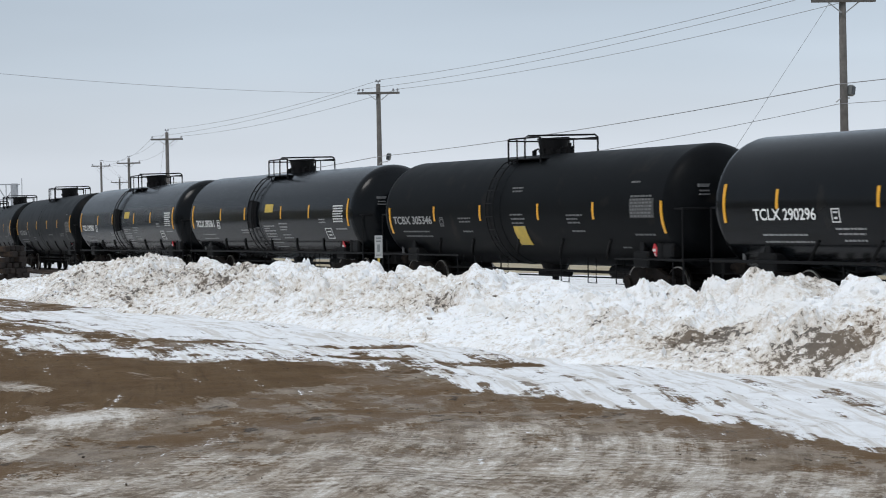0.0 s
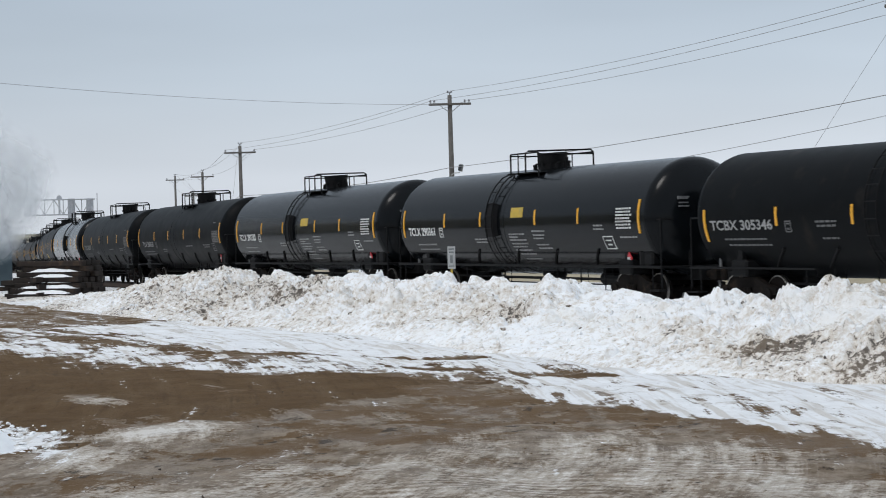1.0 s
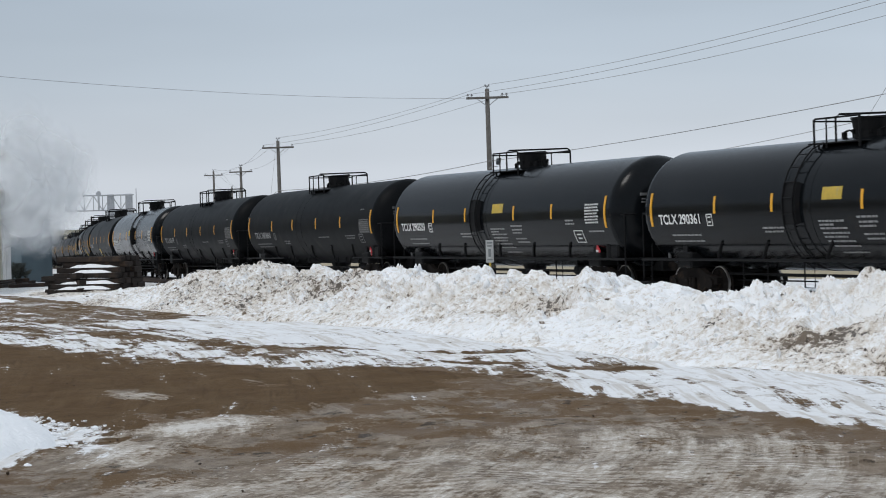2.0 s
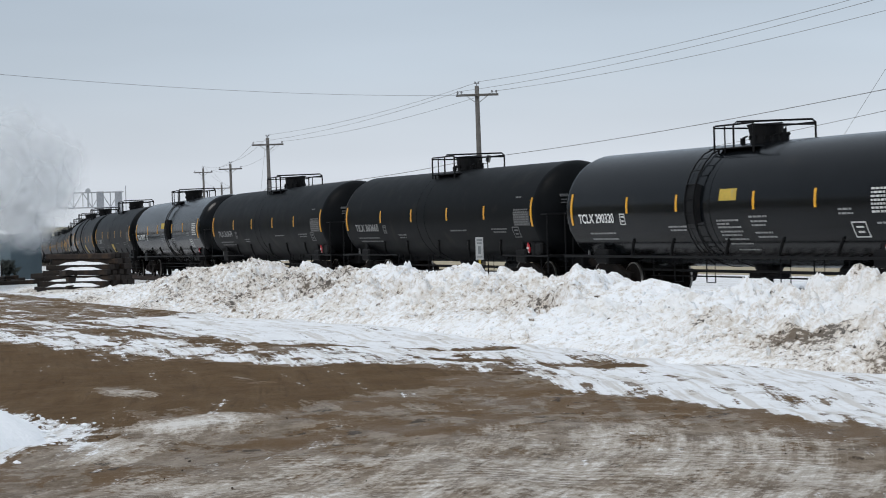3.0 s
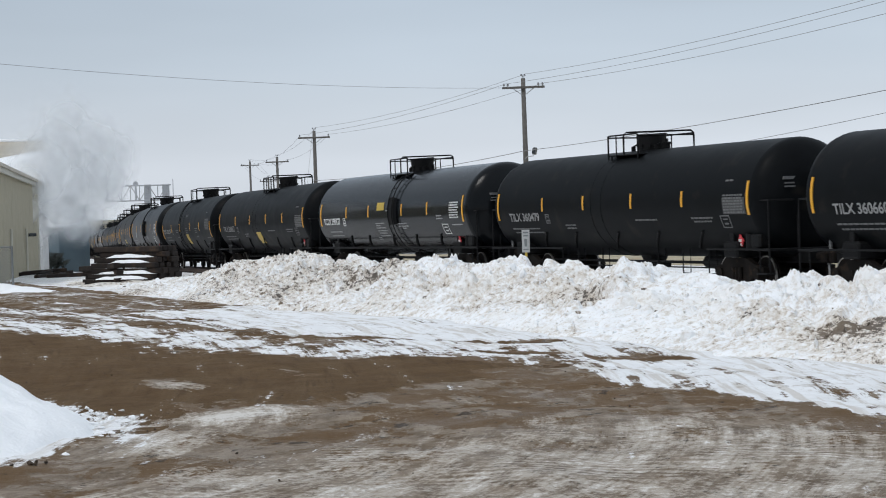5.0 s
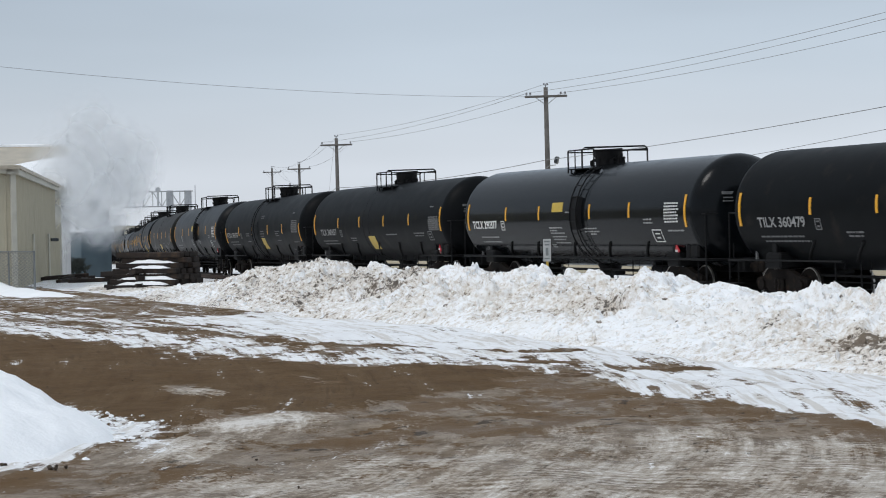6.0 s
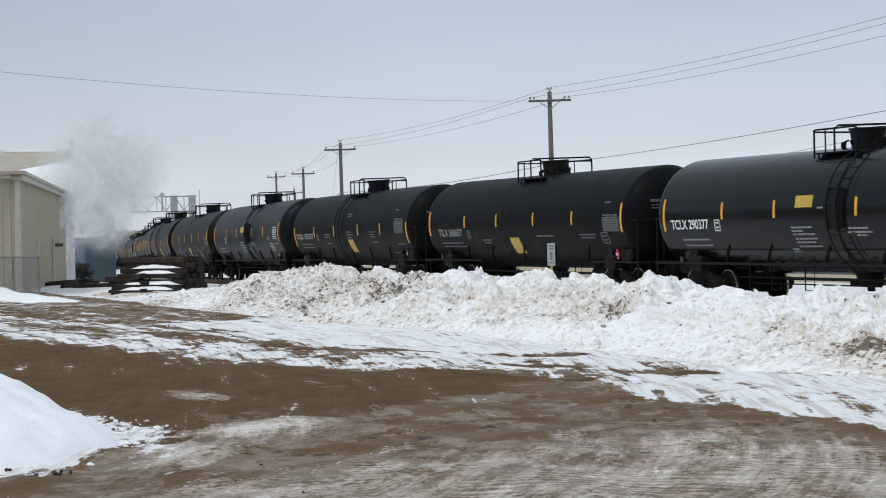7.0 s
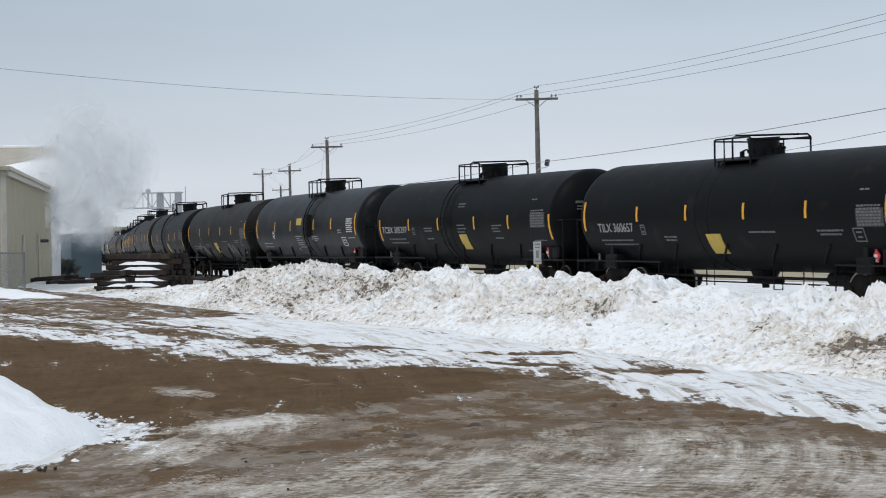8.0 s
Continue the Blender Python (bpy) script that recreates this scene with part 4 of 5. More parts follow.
    # reflectors
    spec = {0: ((0.49, -0.42), (0.33, -0.12)), 1: ((0.14, -0.68), (0.15, -0.30)), 2: ((0.46, -0.42), (0.27, -0.16))}[style]
    for x in ((0, 2.07, 5.5, 9.5, 12.9, 15.40) if early else (0, 3.27, 5.87, 9.5, 12.08, 15.40), (0.08, 3.22, 6.13, 9.45, 12.31, 15.5), (0, 3.4, 6.2, 9.2, 12.1, 15.45))[style]:
        end = x < 1 or x > 15
        bm = bmesh.new()
        w = 0.10
        decal(bm, x - HALF + (0.03 if x < 1 else -w / 2), x - HALF + (0.03 if x < 1 else -w / 2) + w, spec[0 if end else 1][1], spec[0 if end else 1][0], 0.016 if end else 0.006)
        part("reflector", bm, YELLOW_TAPE, car, "yellow reflective strip")
    # stencilled lines
    lines = {0: ((0.95, 2.4, -0.68), (0.95, 2.45, -0.86), (5.35, 6.3, -0.52), (5.4, 6.2, -0.62), (7.75, 8.75, -0.38), (7.75, 8.3, -0.47), (7.75, 8.8, -0.56), (7.8, 8.85, -0.68), (7.8, 8.7, -0.78), (7.85, 8.9, -0.9), (8.0, 9.0, -1.04), (8.15, 9.15, -1.24),
                 (9.25, 10.05, -0.3), (9.3, 10.0, -0.42), (9.3, 9.9, -0.52), (9.35, 10.1, -0.72), (9.4, 10.2, -0.84), (12.95, 13.45, -0.18), (12.95, 13.5, -0.28), (14.3, 15.2, -0.52), (6.7, 6.95, 0.1)),
             1: ((0.9, 2.7, -0.62), (1.0, 2.8, -0.78), (4.75, 5.55, -0.22), (4.8, 5.5, -0.32), (4.9, 5.5, -0.62), (7.9, 8.5, 0.62), (7.95, 8.5, 0.52), (7.9, 8.6, -0.14), (7.95, 8.7, -0.26), (7.95, 8.6, -0.38), (8.0, 8.65, -0.48), (10.95, 11.8, -0.18), (10.95, 11.5, -0.28),
                 (11.0, 11.6, -0.38), (11.1, 11.75, -0.62), (14.1, 15.0, -0.72), (14.0, 14.4, 0.65), (13.2, 13.6, -1.12)),
             2: ((0.9, 2.9, -0.72), (1.0, 3.1, -0.86), (4.8, 5.5, -0.62), (4.85, 5.45, -0.72), (9.35, 10.6, -0.5), (12.5, 13.6, -0.48), (12.6, 13.5, -0.58), (14.3, 14.7, 0.5))}[style]
    if early:
        lines = ((1.35, 3.0, -0.72), (1.35, 3.1, -0.90), (4.0, 5.0, -0.58), (4.05, 4.95, -0.70), (4.15, 4.9, -0.86)) + lines[4:]
    if swapped:
        lines = lines[:2] + tuple((a - 1.15, b - 1.2, v) for a, b, v in lines[4:10]) + ((6.3, 6.6, -0.98), (6.3, 6.6, -1.06), (9.1, 9.9, -0.42), (9.05, 10.05, -0.52), (9.4, 9.8, -0.6)) + lines[-4:-1] + ((7.85, 8.1, 0.1),)
    for k, (a, b, v) in enumerate(lines):
        bm = bmesh.new()
        x = a
        r = random.Random(k + 10 * style)
        while x < b:
            w = min(r.uniform(0.07, 0.22), b - x)
            decal(bm, x - HALF, x - HALF + w, v - 0.023, v + 0.023, 0.006, 0, 1)
            x += w + 0.035
        tagged(part("stencil_line", bm, LINE_GREY if style == 0 else FAINT_PAINT, car), kind="stuff")
    # data table, on a dull grey panel where the car is matt
    bm = bmesh.new()
    tx, tz, th = ((14.2, 0.0, 0.52), (14.1, 0.02, 0.5), (14.25, -0.12, 0.45))[style]
    if style != 0:
        plate = bmesh.new()
        decal(plate, tx - 0.04 - HALF, tx + 1.06 - HALF, tz - th / 2 - 0.05, tz + th / 2 - 0.06, 0.004)
        part("data_panel", plate, GRIMY_PANEL, car, "dull grey stencil panel")
    for r_ in range(7):
        x = tx
        r = random.Random(r_)
        while x < tx + (0.72 if style == 0 else 0.95):
            w = r.uniform(0.05, 0.14)
            decal(bm, x - HALF, min(x + w, tx + 1.0) - HALF, tz + th / 2 - r_ * th / 6 - 0.024, tz + th / 2 - r_ * th / 6 + 0.024, 0.006, 0, 1)
            x += w + 0.04
    tagged(part("data_table", bm, WHITE_PAINT if style == 0 else FAINT_PAINT, car, "stencilled table of worn white bars"), kind="stuff")
    # boxed mark after the number, and low box
    for bx, bv, s_, hh in (((3.95 if early else 2.85, -0.28, 0.28, 0.32), (13.35, -0.68, 0.55, 0.4))[: 2 if style == 0 else 1] if style == 0 else (((3.55, -0.32, 0.24, 0.28),) if style == 1 else ((3.55, -0.40, 0.26, 0.30), (14.0, -0.6, 0.45, 0.36)))):
        bm = bmesh.new()
        t = 0.03
        decal(bm, bx - HALF, bx + s_ - HALF, bv + hh / 2 - t, bv + hh / 2)
        decal(bm, bx - HALF, bx + s_ - HALF, bv - hh / 2, bv - hh / 2 + t)
        decal(bm, bx - HALF, bx + t - HALF, bv - hh / 2 + t, bv + hh / 2 - t)
        decal(bm, bx + s_ - t - HALF, bx + s_ - HALF, bv - hh / 2 + t, bv + hh / 2 - t)
        decal(bm, bx + s_ * 0.3 - HALF, bx + s_ * 0.7 - HALF, bv - 0.08, bv - 0.03)
        decal(bm, bx + s_ * 0.25 - HALF, bx + s_ * 0.75 - HALF, bv + 0.05, bv + 0.09)
        part("boxed_mark", bm, WHITE_PAINT if style == 0 else FAINT_PAINT, car)
    # hazard placard on its holder
    bm = bmesh.new()
    px, pv = (14.4, 14.75, 14.6)[style] - HALF, -1.12
    c = wrap(px, pv, 0.08)
    box(bm, -0.12, 0.12, -0.015, 0.015, -0.12, 0.12, 0, Matrix.Translation(c) @ pose(0, 0, 0, 12, 45, 0))
    placard = part("placard", bm, RED_PAINT, car, "red and white diamond hazard placard")
    bm = bmesh.new()
    box(bm, -0.10, 0.10, -0.022, -0.016, -0.035, 0.035, 0, Matrix.Translation(c) @ pose(0, 0, 0, 12, 0, 0))
    box(bm, -0.05, 0.05, -0.022, -0.016, -0.15, -0.08, 0, Matrix.Translation(c) @ pose(0, 0, 0, 12, 0, 0))
    part("band", bm, WHITE_PAINT, placard)
    bm = bmesh.new()
    rod(bm, c + Vector((0, 0.02, 0)), c + Vector((0, 0.5, 0)), 0.03)
    part("placard_bracket", bm, BLACK_STEEL, car)
    # brake wheel stand and valve box at the trailing side
    bm = bmesh.new()
    rod(bm, (7.3, -1.2, 1.12), (7.3, -1.2, 1.5), 0.16, 12)
    box(bm, 7.45, 7.9, -1.35, -1.0, 1.12, 1.5, 0.05)
    part("valve_box", bm, BLACK_STEEL, car)
    if style == 0:
        bm = bmesh.new()
        px = 6.85 if swapped else 7.95
        decal(bm, px - HALF, px + 0.78 - HALF, 0.12, 0.42)
        part("warning_panel", bm, YELLOW_PANEL, car, "plain yellow warning panel")
    if style == 1:
        bm = bmesh.new()
        decal(bm, 8.0 - HALF, 8.66 - HALF, -1.06, -0.47, 0.014)
        part("warning_panel", bm, YELLOW_PANEL, car, "faded yellow warning panel low on the tank")
    return car


car_kinds = [build_car(0, GLOSSY_TANK, "glossy black tank car with yellow strips and panel"),
             build_car(1, SATIN_TANK, "matt black tank car with low yellow panel"),
             build_car(2, SATIN_TANK, "plain matt black tank car with yellow strips"),
             build_car(0, GREY_TANK, "grey weathered tank car with a dull sheen", True),
             build_car(2, DUSTY_TANK, "dusty brownish black tank car"),
             build_car(0, GLOSSY_TANK, "glossy black tank car with a yellow panel before its ladder", True),
             build_car(0, GLOSSY_TANK, "glossy black tank car with bold white lettering", False, True)]
# kind, centre at the start along the track, reporting mark
CONSIST = [(2, -10.7, ""), (6, -28.8, "TCLX 290296"), (1, -46.9, "TCBX 305346"), (0, -65.27, "TCLX 290361"), (0, -83.2, "TCLX 290320"), (2, -101.25, "TILX 360660"), (2, -119.54, "TILX 360479"),
           (5, -137.7, "TCLX 290377"), (2, -155.8, "TILX 360657"), (1, -173.7, "TCBX 305397"), (3, -191.8, ""), (4, -209.9, ""), (1, -228.0, ""), (4, -246.1, ""), (2, -264.2, ""), (4, -282.3, ""), (2, -300.4, ""), (3, -318.5, ""),
           (1, -336.6, ""), (4, -354.7, ""), (3, -372.8, ""), (2, -390.9, ""), (3, -409.0, "")]


def travel(t):
    return 13.99 * t - 0.0065 * t * t


def car_pose(centre):
    a, b = on_track(centre - 6.45), on_track(centre + 6.45)
    x, y, z = [(p + q) / 2 for p, q in zip(a[:3], b[:3])]
    return pose(x, y, z, 0, -math.degrees(math.atan2(b[2] - a[2], 12.9)), math.degrees(math.atan2(b[1] - a[1], b[0] - a[0])))


cars = []
used = set()
for kind, centre, mark in CONSIST:
    src = car_kinds[kind]
    if kind in used:
        car = copy_thing(src, car_pose(centre))
    else:
        used.add(kind)
        car = src
        car.matrix_basis = car_pose(centre)
    cars.append((car, centre))
for (car, centre), (kind, _, mark) in zip(cars, CONSIST):
    R = RADIUS[(0, 1, 2, 0, 2, 0, 0)[kind]]
    if mark == "TILX 360657" or centre == -209.9:
        bm = bmesh.new()
        decal(bm, 7.15 - HALF, 7.9 - HALF, -1.16, -0.54, 0.014)
        part("warning_panel", bm, YELLOW_PANEL, car, "faded yellow warning panel low on the tank")
    if centre == -209.9:
        bm = bmesh.new()
        for dx, a, w in ((-5.6, -0.95, 0.5), (-4.9, -0.8, 0.35), (-4.2, -1.0, 0.6), (2.8, -0.9, 0.5), (3.7, -1.0, 0.4)):
            decal(bm, dx, dx + w, a - 0.28, a + 0.28, 0.006, 0.25)
        tagged(part("paint_mark", bm, FAINT_PAINT, car, "rough pale painted shapes"), kind="stuff")
    if mark:
        half = HALF + (0.16 if kind in (0, 5, 6) else 0.05)
        bm = bmesh.new()
        for k, (w, zz) in enumerate(((0.34, 0.50), (0.26, 0.37), (0.30, 0.28))):
            r_at = math.hypot(zz, 0.75) / R
            x_at = half + 0.74 * math.sqrt(max(0, 1 - r_at * r_at)) + 0.03
            box(bm, x_at - 0.06, x_at, -0.75 - w / 2, -0.75 + w / 2, ZC + zz - (0.04 if k == 0 else 0.02), ZC + zz + (0.04 if k == 0 else 0.02))
        tagged(part("head_stencil", bm, FAINT_PAINT, car, "small worn stencil bars on the tank end"), kind="stuff")
        x, v, size, wide = {0: (0.5, -0.36, 0.36, 2.05), 1: (0.42, -0.37, 0.33, 2.65), 2: (0.95, -0.45, 0.36, 2.2), 5: (0.5, -0.36, 0.36, 2.05), 6: (1.2, -0.36, 0.36, 2.25)}[kind]
        letters("reporting_mark", mark, x - HALF, v, size, car, LETTER_WHITE if kind in (0, 5, 6) else (DIM_LETTERS if kind == 1 else LINE_GREY), wide)


# ---- pole line behind the track ----
POLES = ((-56.6, 46.12, 10.6, 1), (-99.5, 47.25, 9.98, 1), (-139.4, 48.25, 9.08, 0), (-191.9, 62.2, 9.0, 0), (-239.8, 74.0, 10.2, 0), (-262, 83.5, 8.6, 0))
LEAN = -0.35


def build_pole(x, y, top, lamp):
    pole = tagged(new("utility_pole"), "weathered grey wooden utility pole with crossarm", "utility pole", "pole line")
    ground = float(land(np.array(x), np.array(y)))
    pole.matrix_basis = pose(x, y, ground, 0, 0, 67) @ pose(0, 0, 0, 0, LEAN, 0)
    h = top - ground
    bm = bmesh.new()
    rod(bm, (0, 0, -0.3), (0, 0, h - 0.25), 0.185, 14, 0.125)
    part("shaft", bm, POLE_WOOD, pole, "", True)
    arm_z = h - 0.78
    bm = bmesh.new()
    box(bm, -1.22, 1.22, -0.20, -0.10, arm_z - 0.065, arm_z + 0.065, 0.01)
    part("crossarm", bm, POLE_WOOD, pole)
    for s in (-1, 1):
        bm = bmesh.new()
        rod(bm, (s * 0.62, -0.15, arm_z - 0.03), (s * 0.08, -0.14, arm_z - 0.45), 0.022, 6)
        part("brace", bm, GALVANISED, pole)
    first = None
    for dx in ((-1.12, -0.9, 0.86, 1.1) if lamp else (-1.1, 1.1)):
        p = Matrix.Translation((dx, -0.15, arm_z + 0.06))
        if first is None:
            bm = bmesh.new()
            rod(bm, (0, 0, 0), (0, 0, 0.08), 0.02, 6)
            rod(bm, (0, 0, 0.07), (0, 0, 0.13), 0.075, 10, 0.06)
            rod(bm, (0, 0, 0.13), (0, 0, 0.19), 0.055, 10, 0.045)
            first = part("insulator", bm, INSULATOR, pole)
            first.matrix_basis = p
        else:
            again(first, p)
    bm = bmesh.new()
    rod(bm, (0, 0, h - 0.3), (0, 0, h - 0.08), 0.03, 6)
    rod(bm, (-0.1, 0, h - 0.12), (0.1, 0, h - 0.12), 0.02, 6)
    for dx in (-0.1, 0.1):
        rod(bm, (dx, 0, h - 0.12), (dx, 0, h), 0.055, 8, 0.04)
    part("pole_top_insulator", bm, INSULATOR, pole)
    return pole


for x, y, top, lamp in POLES:
    build_pole(x, y, top, lamp)


def build_floodlight(x, y, z, turn):
    lamp = tagged(new("floodlight"), "small grey floodlight on a bent pole arm", "floodlight", "pole floodlights")
    lamp.matrix_basis = pose(x, y, z, 0, 0, 67)
    bm = bmesh.new()
    tube(bm, [(0.1, 0, -0.1), (0.25, 0, 0.02), (0.62, 0, 0.05)], 0.025, 6)
    part("arm", bm, GALVANISED, lamp)
    bm = bmesh.new()
    box(bm, -0.1, 0.1, -0.12, 0.12, 0, 0.42, 0.04, pose(0.64, 0, 0.12, 0, 12, turn))
    part("housing", bm, FENCE_STEEL, lamp)
    bm = bmesh.new()
    box(bm, -0.1, 0.1, -0.135, -0.122, 0.06, 0.36, 0, pose(0.64, 0, 0.12, 0, 12, turn))
    part("lens", bm, DARK_OPENING, lamp)
    return lamp


build_floodlight(-56.75, 45.7, 6.15, 40)
build_floodlight(-99.4, 47.0, 5.2, -30)


def build_wire(name, label, a, b, sag, r=0.011):
    """One wire between two points, hanging in an arc."""
    bm = bmesh.new()
    pts = []
    a, b = Vector(a), Vector(b)
    for i in range(25):
        k = i / 24
        p = a.lerp(b, k)
        p.z -= 4 * sag * k * (1 - k)
        pts.append(p)
    tube(bm, pts, r, 5)
    return tagged(part(name, bm, WIRE), label, "wire", "wires of the pole line")


def arm_point(i, dx, up):
    x, y, top, lamp = POLES[i]
    c, s = math.cos(radians(67)), math.sin(radians(67))
    return (x + dx * c, y + dx * s, top + up)


ahead = (-10.0, 45.5, 12.5)
for dx, up in ((-1.1, -0.55), (1.1, -0.55), (0.1, 0.0)):
    c, s = math.cos(radians(67)), math.sin(radians(67))
    build_wire("power_line", "thin sagging power line between poles", (ahead[0] + dx * c, ahead[1] + dx * s, ahead[2] + up), arm_point(0, dx, up), 0.7)
    for i in range(5):
        build_wire("power_line", "thin sagging power line between poles", arm_point(i, dx, up), arm_point(i + 1, dx, up), 0.38)
build_wire("telephone_cable", "thick lower cable slung between the poles", (-10, 45.5, 8.6), (-56.7, 45.9, 6.72), 0.5, 0.017)
build_wire("telephone_cable", "thick lower cable slung between the poles", (-56.7, 45.9, 6.72), (-99.5, 47.1, 5.55), 0.22, 0.017)
build_wire("telephone_cable", "thick lower cable slung between the poles", (-99.5, 47.1, 5.55), (-139.4, 48.1, 5.0), 0.3, 0.02)
build_wire("telephone_cable", "thick lower cable slung between the poles", (-139.4, 48.1, 5.0), (-191.9, 62.1, 4.6), 0.4, 0.02)
build_wire("service_cable", "thin lower cable slung below the telephone line", (-10, 45.5, 6.5), (-56.7, 45.9, 5.98), 0.35, 0.012)
build_wire("service_cable", "thin lower cable slung below the telephone line", (-56.7, 45.9, 5.98), (-99.5, 47.1, 4.1), 0.3, 0.012)
build_wire("guy_wire", "taut guy wire running down from the pole", (-56.8, 45.8, 10.0), (-66.5, 44.5, 0), 0.0, 0.008)
build_wire("guy_wire", "taut guy wire running down from the pole", (-139.4, 48.0, 8.4), (-146, 49, -0.9), 0.0, 0.008)
build_wire("service_wire", "thin service wire crossing over the track", (-99.7, 46.6, 9.2), (-70.0, 5.0, 8.6), 0.5, 0.009)


# ---- small sign beyond the bank ----
def build_sign():
    sign = tagged(new("track_sign"), "small white sign on a thin post by the track", "sign")
    y = 21.0
    x, z = -44.4, float(land(np.array(-44.4), np.array(y)))
    sign.matrix_basis = pose(x, y, z, 0, 0, 62)
    bm = bmesh.new()
    box(bm, -0.03, 0.03, 0.0, 0.03, -0.2, 1.9, 0.004)
    part("post", bm, YELLOW_PANEL, sign, "weathered yellowish post")
    bm = bmesh.new()
    box(bm, -0.10, 0.10, -0.012, 0.0, 1.35, 1.93, 0.004)
    board = part("board", bm, FADED_SIGN, sign)
    for k, (z0, z1, w) in enumerate(((1.84, 1.88, 0.07), (1.76, 1.8, 0.06), (1.5, 1.7, 0.035), (1.41, 1.44, 0.07))):
        bm = bmesh.new()
        box(bm, -w, w, -0.016, -0.0125, z0, z1)
        part("writing_bar", bm, FENCE_STEEL, board)


build_sign()


# ---- stack of old ties with snow between the layers ----
def build_tie_stacks():
    r = random.Random(3)
    bm = bmesh.new()
    box(bm, -1.3, 1.3, -0.115, 0.115, -0.085, 0.085, 0.015)
    first = None
    turn = 40
    ux, uy = math.cos(radians(turn)), math.sin(radians(turn))
    cx, cy = -61.4, 15.0
    fronts = (-0.95, -0.78, -0.6, -0.6, -0.44, -0.28, -0.34)
    for layer, front in enumerate(fronts):
        off = front
        while off < 0.6:
            z = float(land(np.array(cx), np.array(cy))) + 0.09 + 0.172 * layer
            slide = r.uniform(-0.1, 0.1) - (0.14 if layer == 6 else 0)
            m = pose(cx - uy * off + slide * ux, cy + ux * off + slide * uy, z, r.uniform(-2, 2), r.uniform(-1.0, 1.0), turn + r.uniform(-1.5, 1.5))
            if first is None:
                first = tagged(part("railway_tie", bm, TIE_WOOD), "old dark creosoted railway tie in a snowy stack", "railway tie", "stacked ties")
                first.matrix_basis = m
            else:
                copy_thing(first, m)
            off += 0.26
    for k in range(8):
        m = pose(cx + 0.25 - ux * r.uniform(1.0, 1.4), cy - 0.15 - uy * r.uniform(0.9, 1.3), 0.09 + 0.15 * (k // 2), r.uniform(-6, 6), r.uniform(-5, 5), turn - 28 + r.uniform(-16, 16))
        copy_thing(first, m)
    for layer, x0, x1 in ((0, -1.1, 1.2), (1, -1.2, 1.22), (2, -1.1, 0.9), (3, -0.75, 1.05), (4, -1.0, 1.1)):
        y0 = fronts[layer] - 0.125
        xs, ys = np.linspace(x0, x1, 44), np.linspace(y0, y0 + 0.34, 12)
        gx, gy = np.meshgrid(xs, ys, indexing="ij")
        ends = np.minimum(gx - x0, x1 - gx)
        z = (0.115 + 0.035 * fbm(gx * 1.6, gy * 0.5, layer + 4, 3)) * smooth(0, 0.55, ends) * smooth(-0.02, 0.10, gy - y0) - 0.02
        co, f = grid_mesh(xs, ys, z)
        ob = sheet("snow_layer", co, f, SNOW)
        ob.matrix_basis = pose(cx, cy, float(land(np.array(cx), np.array(cy))) + 0.18 + 0.172 * layer, 0, 0, turn)
        tagged(ob, "rounded snow layer lying on the stacked ties", "snow", "snow on the ties", kind="stuff")


build_tie_stacks()


# ---- beige metal shed, and the hall behind it ----
def ribbed_wall(bm, a, b, z0, z1, inside, pitch=0.3):
    """A sheet-metal wall with raised ribs from a to b."""
    a, b = Vector((*a, 0)), Vector((*b, 0))
    d = (b - a).normalized()
    n = Vector((d.y, -d.x, 0))
    if n.dot(Vector((*inside, 0)) - a) > 0:
        n = -n
    length, x = (b - a).length, 0
    pts = []
    while x < length:
        for u, o in ((0, 0), (pitch * 0.72, 0), (pitch * 0.8, 0.035), (pitch * 0.92, 0.035)):
            if x + u < length:
                pts.append(a + d * (x + u) + n * o)
        x += pitch
    pts.append(b)
    lo, hi = [bm.verts.new((p.x, p.y, z0)) for p in pts], [bm.verts.new((p.x, p.y, z1)) for p in pts]
    bk0, bk1 = [bm.verts.new((p.x - n.x * 0.15, p.y - n.y * 0.15, z0)) for p in (a, b)], [bm.verts.new((p.x - n.x * 0.15, p.y - n.y * 0.15, z1)) for p in (a, b)]
    for i in range(1, len(pts)):
        bm.faces.new((lo[i - 1], lo[i], hi[i], hi[i - 1]))
    bm.faces.new((bk0[0], bk1[0], bk1[1], bk0[1]))


def roof_plane(bm, corners, thick=0.12):
    top = [bm.verts.new(c) for c in corners]
    low = [bm.verts.new((c[0], c[1], c[2] - thick)) for c in corners]
    bm.faces.new(top)
    bm.faces.new(reversed(low))
    for i in range(len(top)):
        bm.faces.new((top[i - 1], top[i], low[i], low[i - 1]))


